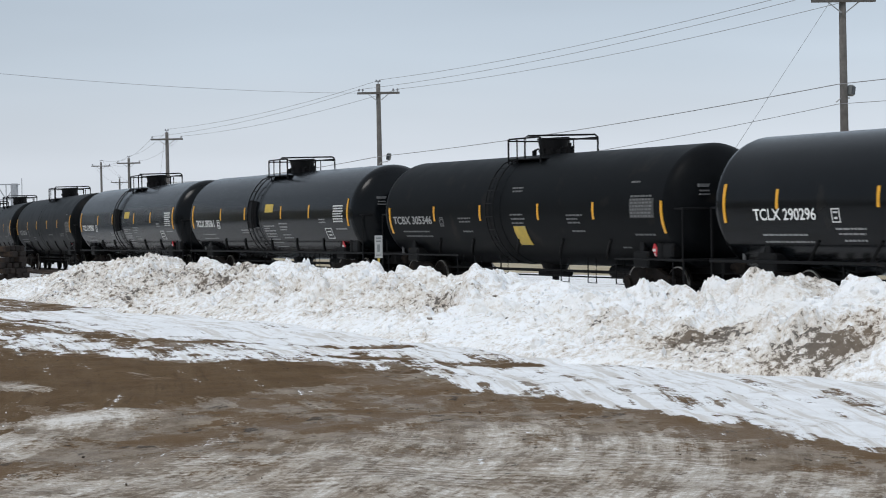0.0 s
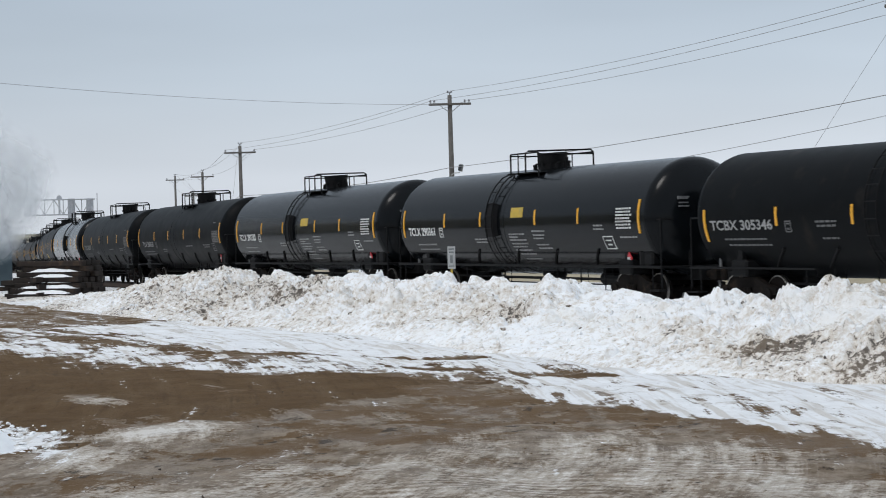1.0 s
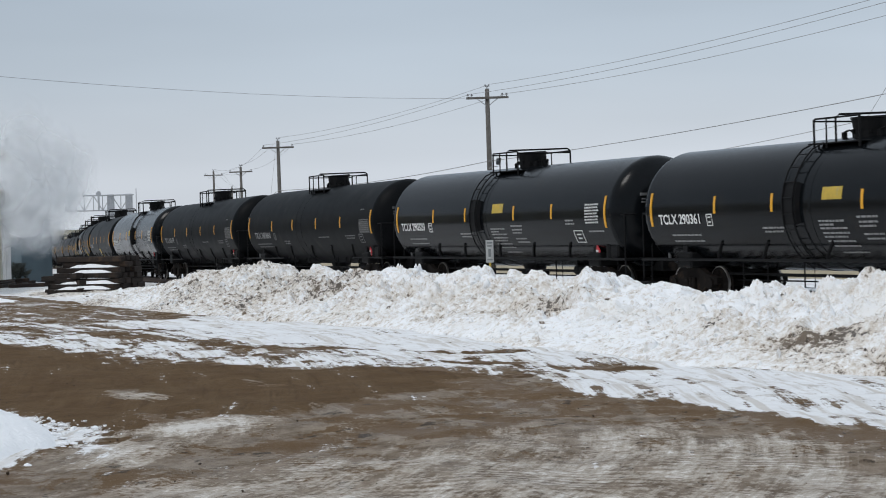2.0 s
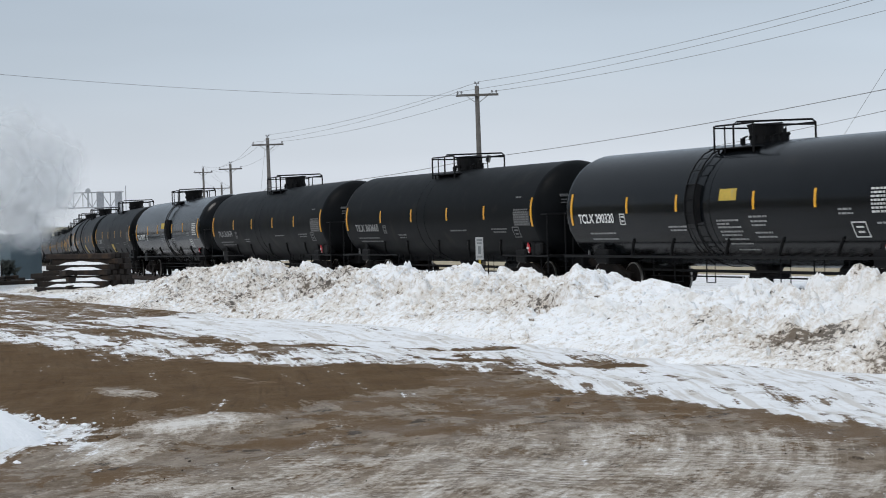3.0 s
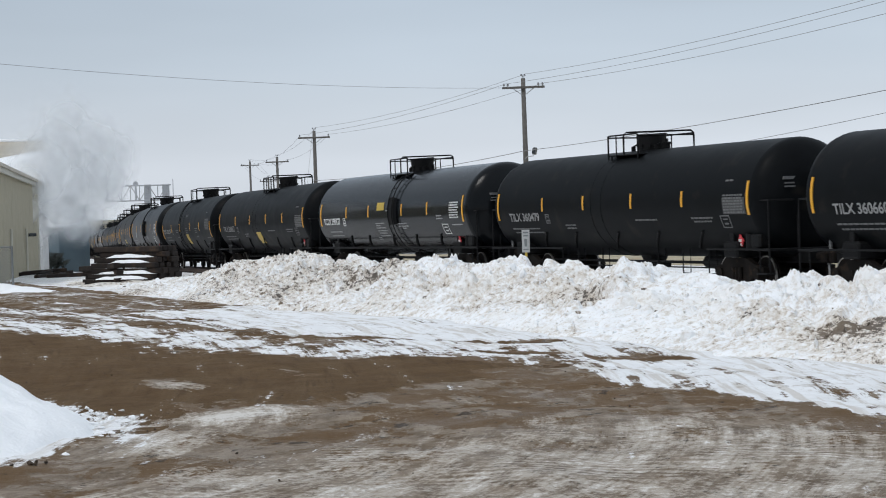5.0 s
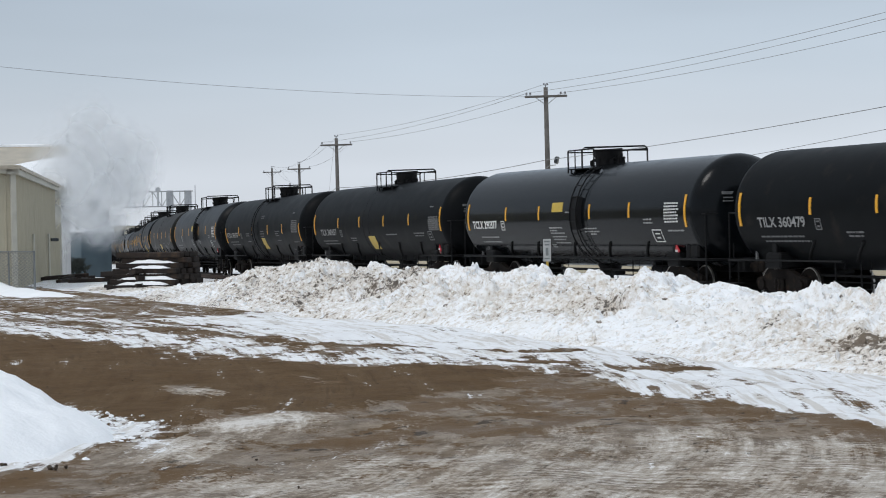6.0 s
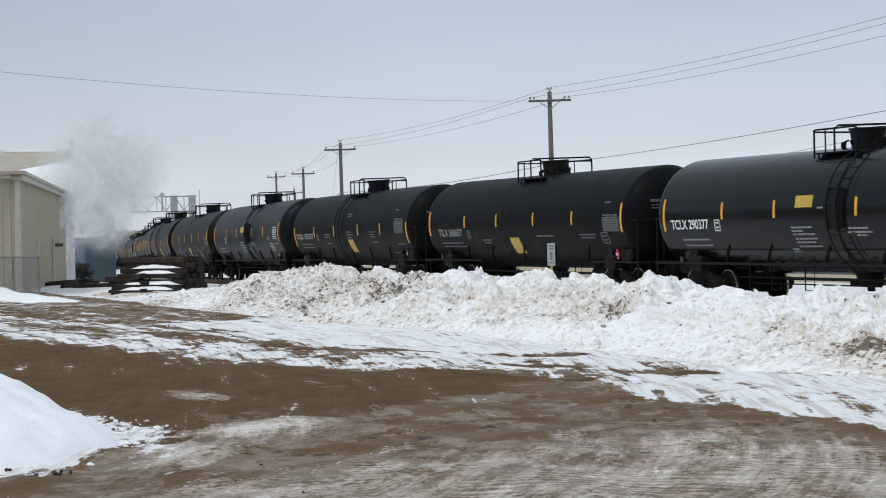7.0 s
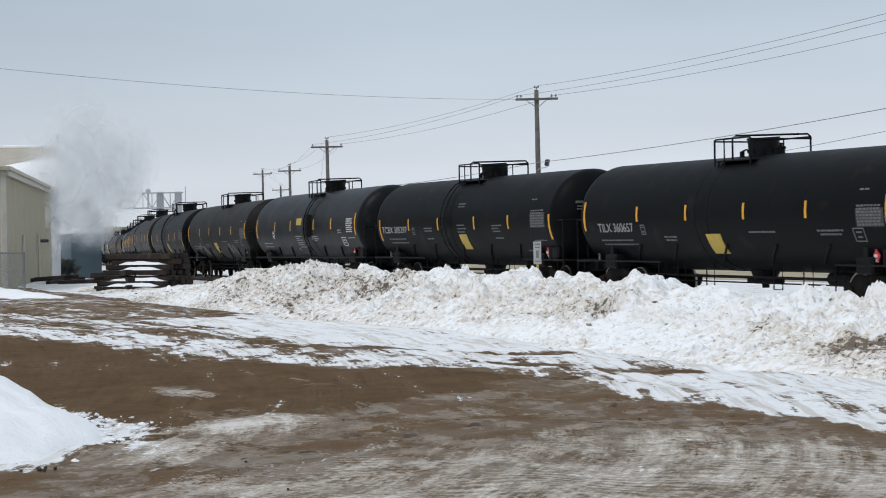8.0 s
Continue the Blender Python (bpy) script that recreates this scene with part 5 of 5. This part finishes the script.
def build_shed():
    shed = tagged(new("metal_shed"), "beige ribbed metal shed with snow on its roof", "shed")
    c = Vector((-66.0, 11.1))
    back = Vector((-95.5, 18.3))
    d = (back - c).normalized()
    left = Vector((-d.y, d.x)) * -1
    left = Vector((d.y, -d.x)) if Vector((d.y, -d.x)).y < 0 else Vector((-d.y, d.x))
    width = 16.0
    p = [c, back, back + left * width, c + left * width]
    zb, ze = -0.6, 4.02
    names = []
    for i in range(4):
        bm = bmesh.new()
        ribbed_wall(bm, p[(i + 1) % 4], p[i], zb, ze, (p[0] + p[2]) / 2)
        part("wall", bm, SHED_WALL, shed)
    for q in p:
        bm = bmesh.new()
        box(bm, q.x - 0.1, q.x + 0.1, q.y - 0.1, q.y + 0.1, zb, ze, 0.02)
        part("corner_trim", bm, SHED_TRIM, shed)
    bm = bmesh.new()
    for a, b in zip(p, p[1:] + p[:1]):
        u = (b - a).normalized()
        m = Matrix.Translation((a.x, a.y, ze)) @ pose(0, 0, 0, 0, 0, math.degrees(math.atan2(u.y, u.x)))
        box(bm, -0.2, (b - a).length + 0.2, -0.2, 0.16, -0.05, 0.2, 0.03, m)
    part("eave_trim", bm, SHED_TRIM, shed)
    for k in (0.28, 0.62):
        at = c.lerp(back, k)
        bm = bmesh.new()
        rod(bm, (at.x, at.y + 0.12, zb), (at.x, at.y + 0.12, 1.9), 0.05, 8)
        part("downpipe", bm, SHED_TRIM, shed)
    at = c.lerp(back, 0.72)
    bm = bmesh.new()
    box(bm, at.x - 0.3, at.x + 0.3, at.y, at.y + 0.35, 1.55, 1.7, 0.03)
    part("wall_lamp", bm, DARK_OPENING, shed)
    # low hipped roof
    e = 0.3
    q = [c + (-d + -left) * e, back + (d - left) * e, back + (d + left) * e + left * width, c + (-d + left) * e + left * width]
    q[2], q[3] = back + d * e + left * (width + e), c - d * e + left * (width + e)
    r0, r1 = c + left * width / 2 + d * 4, back + left * width / 2 - d * 0
    zr = 5.3
    bm = bmesh.new()
    z = ze + 0.22
    roof_plane(bm, [(q[0].x, q[0].y, z), (q[1].x, q[1].y, z), (r1.x, r1.y, zr), (r0.x, r0.y, zr)])
    roof_plane(bm, [(q[2].x, q[2].y, z), (q[3].x, q[3].y, z), (r0.x, r0.y, zr), (r1.x, r1.y, zr)])
    roof_plane(bm, [(q[3].x, q[3].y, z), (q[0].x, q[0].y, z), (r0.x, r0.y, zr)])
    bmesh.ops.recalc_face_normals(bm, faces=bm.faces)
    roof = part("roof", bm, ROOF_METAL, shed)
    return shed


build_shed()


def build_hall():
    """The taller hall behind: its roof rises away from the lot, part bare metal, part snow."""
    hall = tagged(new("metal_hall"), "taller pale metal hall with half bare snowy roof", "building")
    b = Vector((-101.0, 19.9))
    u = Vector((-0.16, -0.987)).normalized()
    v = Vector((-0.987, 0.16)).normalized()
    wide, deep = 30.0, 18.0
    p = [b, b + u * wide, b + u * wide + v * deep, b + v * deep]
    zb, ze, zr = -1.0, 4.3, 6.95
    for i in range(4):
        bm = bmesh.new()
        ribbed_wall(bm, p[i], p[(i + 1) % 4], zb, ze, (p[0] + p[2]) / 2)
        part("wall", bm, PALE_WALL, hall)
    ridge0, ridge1 = b + v * deep / 2, b + u * wide + v * deep / 2
    bm = bmesh.new()
    f0, f1 = b - v * 0.4 - u * 0.3, b + u * (wide + 0.3) - v * 0.4
    g0, g1 = b + v * (deep + 0.4) - u * 0.3, b + u * (wide + 0.3) + v * (deep + 0.4)
    ra, rb = ridge0 - u * 0.3, ridge1 + u * 0.3
    roof_plane(bm, [(f0.x, f0.y, ze), (ra.x, ra.y, zr), (rb.x, rb.y, zr), (f1.x, f1.y, ze)])
    roof_plane(bm, [(g0.x, g0.y, ze), (g1.x, g1.y, ze), (rb.x, rb.y, zr), (ra.x, ra.y, zr)])
    bmesh.ops.recalc_face_normals(bm, faces=bm.faces)
    part("roof", bm, ROOF_METAL, hall, "bare grey roof metal with rust stains")
    for y_end in (b, b + u * wide):
        bm = bmesh.new()
        t = [bm.verts.new((y_end.x, y_end.y, ze)), bm.verts.new(((y_end + v * deep).x, (y_end + v * deep).y, ze)), bm.verts.new(((y_end + v * deep / 2).x, (y_end + v * deep / 2).y, zr - 0.1))]
        bm.faces.new(t)
        r = bmesh.ops.extrude_face_region(bm, geom=bm.faces[:])
        for x in r["geom"]:
            if isinstance(x, bmesh.types.BMVert):
                x.co += Vector((u.x, u.y, 0)) * (0.15 if y_end is b else -0.15)
        part("gable", bm, PALE_WALL, hall)
    # snow still lying on the slope towards the lot
    fwd = (Vector((ra.x, ra.y, zr)) - Vector((f0.x, f0.y, ze)))
    along = (Vector((f1.x, f1.y, ze)) - Vector((f0.x, f0.y, ze)))
    up = Vector((0, 0, 1))
    for k, (edge_lo, edge_hi) in enumerate((((0.02, 0.02), (0.62, 0.02)), ((0.98, 0.60), (0.98, 0.97)))):
        n, m_ = 40, 12
        co, fc = [], []
        for i in range(n + 1):
            a = i / n
            if k == 0:
                lo, hi = 0.02, max(0.03, 0.72 - 1.75 * a)
            else:
                lo, hi = min(0.975, max(0.45, 0.99 - 0.9 * (a - 0.12))), 0.98
            lo += 0.02 * math.sin(a * 19)
            hi += 0.03 * math.sin(a * 23 + 1) * (k == 0)
            for j in range(m_ + 1):
                q = j / m_
                s = lo + (hi - lo) * q
                t = min(q, 1 - q, 0.2) * 5
                pt = Vector((f0.x, f0.y, ze)) + fwd * s + along * a + up * (0.01 + 0.12 * t)
                co.append(pt)
        for i in range(n):
            for j in range(m_):
                a = i * (m_ + 1) + j
                fc.append((a, a + m_ + 1, a + m_ + 2, a + 1))
        ob = sheet("roof_snow", np.array([list(c) for c in co]), np.array(fc), SNOW)
        ob.parent = hall
        tagged(ob, "snow patch on the roof slope")
    bm = bmesh.new()
    rod(bm, (ra.x, ra.y, zr), (ra.x, ra.y, zr + 0.7), 0.04, 6)
    part("roof_mast", bm, GALVANISED, hall)
    return hall


build_hall()


# ---- chain-link fence by the shed ----
def build_fence():
    fence = tagged(new("chain_link_fence"), "short run of grey chain-link fence in snow", "fence")
    a, b = Vector((-60.3, 10.75, 0)), Vector((-66.5, 9.4, 0))
    n = 3
    for i in range(n + 1):
        p = a.lerp(b, i / n)
        bm = bmesh.new()
        rod(bm, (p.x, p.y, -0.1), (p.x, p.y, 1.36), 0.035 if i == 0 else 0.028, 8)
        part("post", bm, FENCE_STEEL, fence)
    for z in (1.33, 0.06):
        bm = bmesh.new()
        rod(bm, a + Vector((0, 0, z)), b + Vector((0, 0, z)), 0.022, 6)
        part("rail", bm, FENCE_STEEL, fence)
    bm = bmesh.new()
    d = (b - a).normalized()
    length, h, step = (b - a).length, 1.25, 0.11
    k = -h
    while k < length:
        for s in (1, -1):
            x0, x1 = (k, k + h) if s > 0 else (k + h, k)
            z0, z1 = 0.08, 0.08 + h
            pts = []
            for t in (0, 1):
                pts.append((x0 + (x1 - x0) * t, z0 + (z1 - z0) * t))
            (xa, za), (xb, zb) = pts
            lo, hi = 0.0, 1.0
            for edge, sign in ((0, 1), (length, -1)):
                pa, pb = (xa - edge) * sign, (xb - edge) * sign
                if pa < 0 and pb < 0:
                    lo = 2
                elif pa < 0:
                    lo = max(lo, pa / (pa - pb))
                elif pb < 0:
                    hi = min(hi, pa / (pa - pb))
            if lo < hi:
                q = [a + d * (xa + (xb - xa) * t) + Vector((0, 0, za + (zb - za) * t)) for t in (lo, hi)]
                rod(bm, q[0], q[1], 0.006, 3)
        k += step
    part("mesh", bm, FENCE_STEEL, fence, "diamond wire mesh")
    # low snow drift along it
    xs, ys = np.arange(-72, -55.5, 0.15), np.arange(8.2, 12.6, 0.15)
    gx, gy = np.meshgrid(xs, ys, indexing="ij")
    line = 10.75 + (gx + 60.3) * 0.2
    h = 0.5 * np.exp(-((gy - line + 0.2) / 0.7) ** 2) * smooth(-56, -60.5, gx) * (0.55 + 0.45 * smooth(-62, -66, gx)) * (1 + 0.3 * fbm(gx * 0.7, gy * 0.7, 91, 3)) - 0.06
    co, f = grid_mesh(xs, ys, land(gx, gy) + h)
    ob = sheet("snow_drift", co, f, SNOW)
    tagged(ob, "low snow drift along the chain-link fence", "snow drift", kind="stuff")


build_fence()


# ---- signal bridge over the track ----
def build_signal_bridge():
    g = tagged(new("signal_bridge"), "grey lattice signal bridge reaching over the track", "signal bridge")
    x, y0, y1 = -187.0, 48.9, 42.6
    ground = float(land(np.array(x), np.array(49.0)))
    z0, z1 = 4.45, 5.95
    g.matrix_basis = pose(x, y0, 0, 0, 0, -12)
    length = y0 - y1
    for dx in (-0.5, 0.5):
        for z in (z0, z1):
            bm = bmesh.new()
            rod(bm, (dx, 0.4, z), (dx, -length, z), 0.055, 6)
            part("chord", bm, GREY_PAINT, g)
    n = 7
    for i in range(n):
        ya, yb = -length * i / n, -length * (i + 1) / n
        bm = bmesh.new()
        for dx in (-0.5, 0.5):
            rod(bm, (dx, ya, z0), (dx, ya, z1), 0.03, 5)
            rod(bm, (dx, ya, z0 if i % 2 else z1), (dx, yb, z1 if i % 2 else z0), 0.03, 5)
        rod(bm, (-0.5, ya, z0), (0.5, ya, z0), 0.04, 5)
        rod(bm, (-0.5, ya, z1), (0.5, ya, z1), 0.04, 5)
        part("lattice", bm, GREY_PAINT, g)
    for dy in (-0.1, -1.9):
        bm = bmesh.new()
        box(bm, -0.35, 0.35, dy - 0.35, dy + 0.35, ground - 0.5, z1 + 0.1, 0.05)
        part("mast", bm, GREY_PAINT, g, "boxy grey mast")
    bm = bmesh.new()
    rod(bm, (0.5, 0.6, z0 - 0.6), (0.5, 0.6, z1 + 0.6), 0.04, 6)
    part("mast_ladder", bm, GREY_PAINT, g)
    for dy in (-3.1, -5.9):
        bm = bmesh.new()
        rod(bm, (0.75, dy, z1 + 0.15), (0.95, dy, z1 + 0.15), 0.26, 14)
        rod(bm, (0.85, dy, z0), (0.85, dy, z1 + 0.2), 0.1, 8)
        part("signal_head", bm, GREY_PAINT, g, "round signal head")
    return g


build_signal_bridge()


# ---- far plant buildings ----
def build_far(name, label, x, y, turn, wide, deep, z0, z1, mat, windows=(), pipes=()):
    h = tagged(new(name), label, "building")
    h.matrix_basis = pose(x, y, 0, 0, 0, turn)
    bm = bmesh.new()
    box(bm, -deep / 2, deep / 2, -wide / 2, wide / 2, z0, z1, 0.05)
    part("wall", bm, mat, h)
    bm = bmesh.new()
    box(bm, -deep / 2 - 0.15, deep / 2 + 0.15, -wide / 2 - 0.15, wide / 2 + 0.15, z1, z1 + 0.18, 0.04)
    part("roof", bm, SNOW, h, "snow-covered flat roof")
    for yy, za, zb, w in windows:
        bm = bmesh.new()
        box(bm, deep / 2, deep / 2 + 0.06, yy - w / 2, yy + w / 2, za, zb)
        part("door", bm, DARK_OPENING, h)
    for yy, top, r in pipes:
        bm = bmesh.new()
        rod(bm, (0.4, yy, z1 - 0.3), (0.4, yy, top), r, 10)
        part("vent_pipe", bm, GALVANISED, h)
    return h


build_far("plant_building", "blue-grey plant building half lost in steam", -125.4, 25.9, 14, 2.2, 2.5, -2.2, 1.95, TEAL_WALL, (), ((-0.9, 2.7, 0.12), (1.0, 3.4, 0.35)))
build_far("far_warehouse", "low tan warehouse far beyond the track", -302.2, 69.3, 13, 5.0, 10.0, -4, 3.0, SHED_WALL, ((-1.7, -1, 2.6, 1.3),), ((1.6, 3.8, 0.15),))


def build_brush(x, y, n, spread, height, seed):
    r = random.Random(seed)
    bm = bmesh.new()
    z = float(land(np.array(x), np.array(y)))
    for i in range(n):
        px, py = x + r.uniform(-spread, spread), y + r.uniform(-spread, spread)
        h = height * r.uniform(0.5, 1)
        for k in range(14):
            a, b = r.uniform(0, 6.28), r.uniform(0.1, 0.5)
            top = Vector((px + math.cos(a) * b * h, py + math.sin(a) * b * h, z + h * r.uniform(0.6, 1)))
            rod(bm, (px, py, z - 0.05), top, 0.02, 3, 0.006)
            for q in range(3):
                c = Vector((px, py, z)).lerp(top, r.uniform(0.5, 1))
                rod(bm, c, c + Vector((r.uniform(-0.3, 0.3), r.uniform(-0.3, 0.3), r.uniform(0.05, 0.3))), 0.05, 3, 0.01)
    return tagged(part("brush", bm, BRUSH), "dark leafless brush in the snow", "shrub", kind="stuff")


build_brush(-122.6, 24.5, 10, 0.55, 1.3, 2)


# ---- debris, stakes and small things ----
def build_debris():
    r = random.Random(12)
    for k in range(9):
        bm = bmesh.new()
        box(bm, -r.uniform(0.5, 1.3), r.uniform(0.5, 1.3), -0.1, 0.1, 0, 0.15, 0.02)
        ob = part("old_timber", bm, TIE_WOOD)
        x, y = -77 + r.uniform(-5, 4), 15.6 + r.uniform(-1.0, 0.6)
        ob.matrix_basis = pose(x, y, float(land(np.array(x), np.array(y))) + r.uniform(0, 0.12), r.uniform(-5, 5), r.uniform(-4, 4), r.uniform(0, 180))
        tagged(ob, "broken dark timber lying in slush", "timber", "scattered timbers")
    for k, (x, y, mat, lean, name) in enumerate(((-40.0, 31.8, ORANGE, 4, "orange"), (-38.6, 31.6, YELLOW_TAPE, 22, "yellow"))):
        bm = bmesh.new()
        box(bm, -0.05, 0.05, -0.02, 0.02, 0, 1.0, 0.006)
        ob = part("marker_stake", bm, mat)
        ob.matrix_basis = pose(x, y, -0.56, 0, lean, 65)
        tagged(ob, name + " marker stake standing in the snow", "stake", "marker stakes")
    first = None
    for k in range(8):
        m = pose(-47.0 + 0.33 * k, 31.4 + 0.12 * k, -0.40 + r.uniform(-0.02, 0.02), 0, 0, 98 + r.uniform(-4, 4))
        if first is None:
            bm = bmesh.new()
            box(bm, -1.3, 1.3, -0.12, 0.12, -0.14, 0.14, 0.015)
            first = part("spare_tie", bm, TIE_WOOD)
            cap = bmesh.new()
            box(cap, -1.28, 1.28, -0.11, 0.11, 0.13, 0.24, 0.05)
            part("snow_cap", cap, SNOW, first, "rounded snow cap")
            tagged(first, "spare tie with a snow cap beyond the track", "railway tie", "spare ties")
            first.matrix_basis = m
        else:
            copy_thing(first, m)


build_debris()


def build_dirt_clods():
    r = random.Random(31)
    bm = bmesh.new()
    for k in range(64):
        if k < 9:
            x, y, s = -15.1 + r.gauss(0, 0.2), 2.6 + r.gauss(0, 0.45), r.uniform(0.01, 0.03)
        else:
            x, y, s = r.uniform(-26, -12), r.uniform(3.5, 10.5), r.uniform(0.004, 0.010)
        ret = bmesh.ops.create_icosphere(bm, subdivisions=1, radius=s, matrix=Matrix.Translation((x, y, float(land(np.array(x), np.array(y))) + 0.02)))
        for v in ret["verts"]:
            v.co += Vector((r.uniform(-1, 1), r.uniform(-1, 1), r.uniform(-0.8, 0.2))) * s * 0.55
    tagged(part("dirt_clod", bm, SOIL), "dark lumps of frozen dirt scattered over the lot", "dirt clods", kind="stuff")


build_dirt_clods()


# ---- steam from the plant, in drifting puffs ----
def steam_material():
    m = bpy.data.materials.new("steam")
    m.use_nodes = True
    n, l = m.node_tree.nodes, m.node_tree.links
    n.clear()
    tc = n.new("ShaderNodeTexCoord")
    sep = n.new("ShaderNodeVectorMath")
    sep.operation = "MULTIPLY"
    sep.inputs[1].default_value = (0, 1, 1)
    l.new(tc.outputs["Object"], sep.inputs[0])
    ln = n.new("ShaderNodeVectorMath")
    ln.operation = "LENGTH"
    l.new(sep.outputs[0], ln.inputs[0])
    nz = n.new("ShaderNodeTexNoise")
    nz.inputs["Scale"].default_value, nz.inputs["Detail"].default_value = 1.5, 2.5
    oi = n.new("ShaderNodeObjectInfo")
    add = n.new("ShaderNodeVectorMath")
    add.operation = "ADD"
    l.new(tc.outputs["Object"], add.inputs[0])
    l.new(oi.outputs["Random"], add.inputs[1])
    l.new(add.outputs[0], nz.inputs["Vector"])
    wob = n.new("ShaderNodeMath")
    wob.operation = "MULTIPLY_ADD"
    l.new(nz.outputs["Fac"], wob.inputs[0])
    wob.inputs[1].default_value = 0.62
    l.new(ln.outputs[1 if "Value" in [o.name for o in ln.outputs] else 0], wob.inputs[2])
    mr = n.new("ShaderNodeMapRange")
    mr.interpolation_type = "SMOOTHSTEP"
    mr.inputs[1].default_value, mr.inputs[2].default_value, mr.inputs[3].default_value, mr.inputs[4].default_value = 0.34, 1.24, 0.66, 0.0
    l.new(wob.outputs[0], mr.inputs[0])
    tr = n.new("ShaderNodeBsdfTransparent")
    df = n.new("ShaderNodeBsdfDiffuse")
    df.inputs[0].default_value = (0.98, 0.985, 0.99, 1)
    tl = n.new("ShaderNodeBsdfTranslucent")
    tl.inputs[0].default_value = (0.98, 0.985, 0.99, 1)
    half = n.new("ShaderNodeMixShader")
    half.inputs[0].default_value = 0.5
    l.new(df.outputs[0], half.inputs[1])
    l.new(tl.outputs[0], half.inputs[2])
    mx = n.new("ShaderNodeMixShader")
    l.new(mr.outputs[0], mx.inputs[0])
    l.new(tr.outputs[0], mx.inputs[1])
    l.new(half.outputs[0], mx.inputs[2])
    out = n.new("ShaderNodeOutputMaterial")
    l.new(mx.outputs[0], out.inputs[0])
    return m


STEAM = steam_material()
# place of each puff at the start, size, drift in metres a second
PUFFS = [((-99.4, 18.8, 2.4), 2.2, (0.05, 0.05)), ((-97.0, 19.3, 3.4), 2.7, (0.05, 0.06)), ((-96.3, 18.3, 4.5), 2.5, (0.04, 0.06)), ((-97.6, 20.4, 4.2), 2.7, (0.06, 0.07)), ((-100.3, 21.9, 3.8), 2.3, (0.06, 0.07)),
         ((-97.1, 19.0, 5.4), 2.8, (0.06, 0.08)), ((-98.5, 20.9, 5.6), 2.8, (0.08, 0.08)), ((-98.6, 18.1, 1.5), 1.5, (0.03, 0.03)), ((-102.8, 20.9, 2.6), 1.8, (0.04, 0.04)), ((-98.4, 19.9, 6.6), 2.7, (0.08, 0.10)),
         ((-100.2, 22.4, 5.2), 2.4, (0.10, 0.12)), ((-92.3, 17.2, 4.0), 1.3, (0.02, 0.04)), ((-91.9, 17.0, 2.6), 1.0, (0.02, 0.04)), ((-99.6, 21.9, 4.4), 2.2, (0.09, 0.06)), ((-103.5, 21.6, 1.9), 1.6, (0.03, 0.04)), ((-104.5, 22.6, 2.2), 1.4, (0.03, 0.04))]
puffs = []


def build_puffs():
    first = None
    for k, (at, size, drift) in enumerate(PUFFS):
        bm = bmesh.new()
        bmesh.ops.create_icosphere(bm, subdivisions=4, radius=1)
        for v in bm.verts:
            d = v.co.normalized()
            v.co = d * (1 + 0.10 * noise.noise(d * 1.5 + Vector((k * 3.1, 0, 0))))
            v.co.x *= 0.35
        bmesh.ops.delete(bm, geom=[v for v in bm.verts if v.co.x < -0.02], context="VERTS")
        ob = part("steam_puff", bm, STEAM, None, "", True)
        tagged(ob, "thin white steam puff drifting from the plant", "steam", "steam")
        ob.scale = (size, size, size)
        puffs.append((ob, at, drift))


build_puffs()


# ---- what moves ----
def motions():
    times = [0.5 * i for i in range(17)]
    for car, centre in cars:
        walk(car, [(t, car_pose(centre + travel(t))) for t in times])
    turning = [k / FPS for k in range(int(8 * FPS) + 1)]
    for car, centre in cars[1:10]:
        for w in [c for c in car.children if c.name.startswith("wheelset")]:
            x, y, z = w.location
            walk(w, [(t, pose(x, y, z, 0, math.degrees(travel(t) / 0.457) % 360, 0)) for t in turning])
    for ob, at, drift in puffs:
        size = ob.scale[0]
        walk(ob, [(t, pose(at[0], at[1] + drift[0] * t, at[2] + drift[1] * t * 0.6, 2.0 * t, 0, 12)) for t in (0, 2, 4, 6, 8)])


motions()
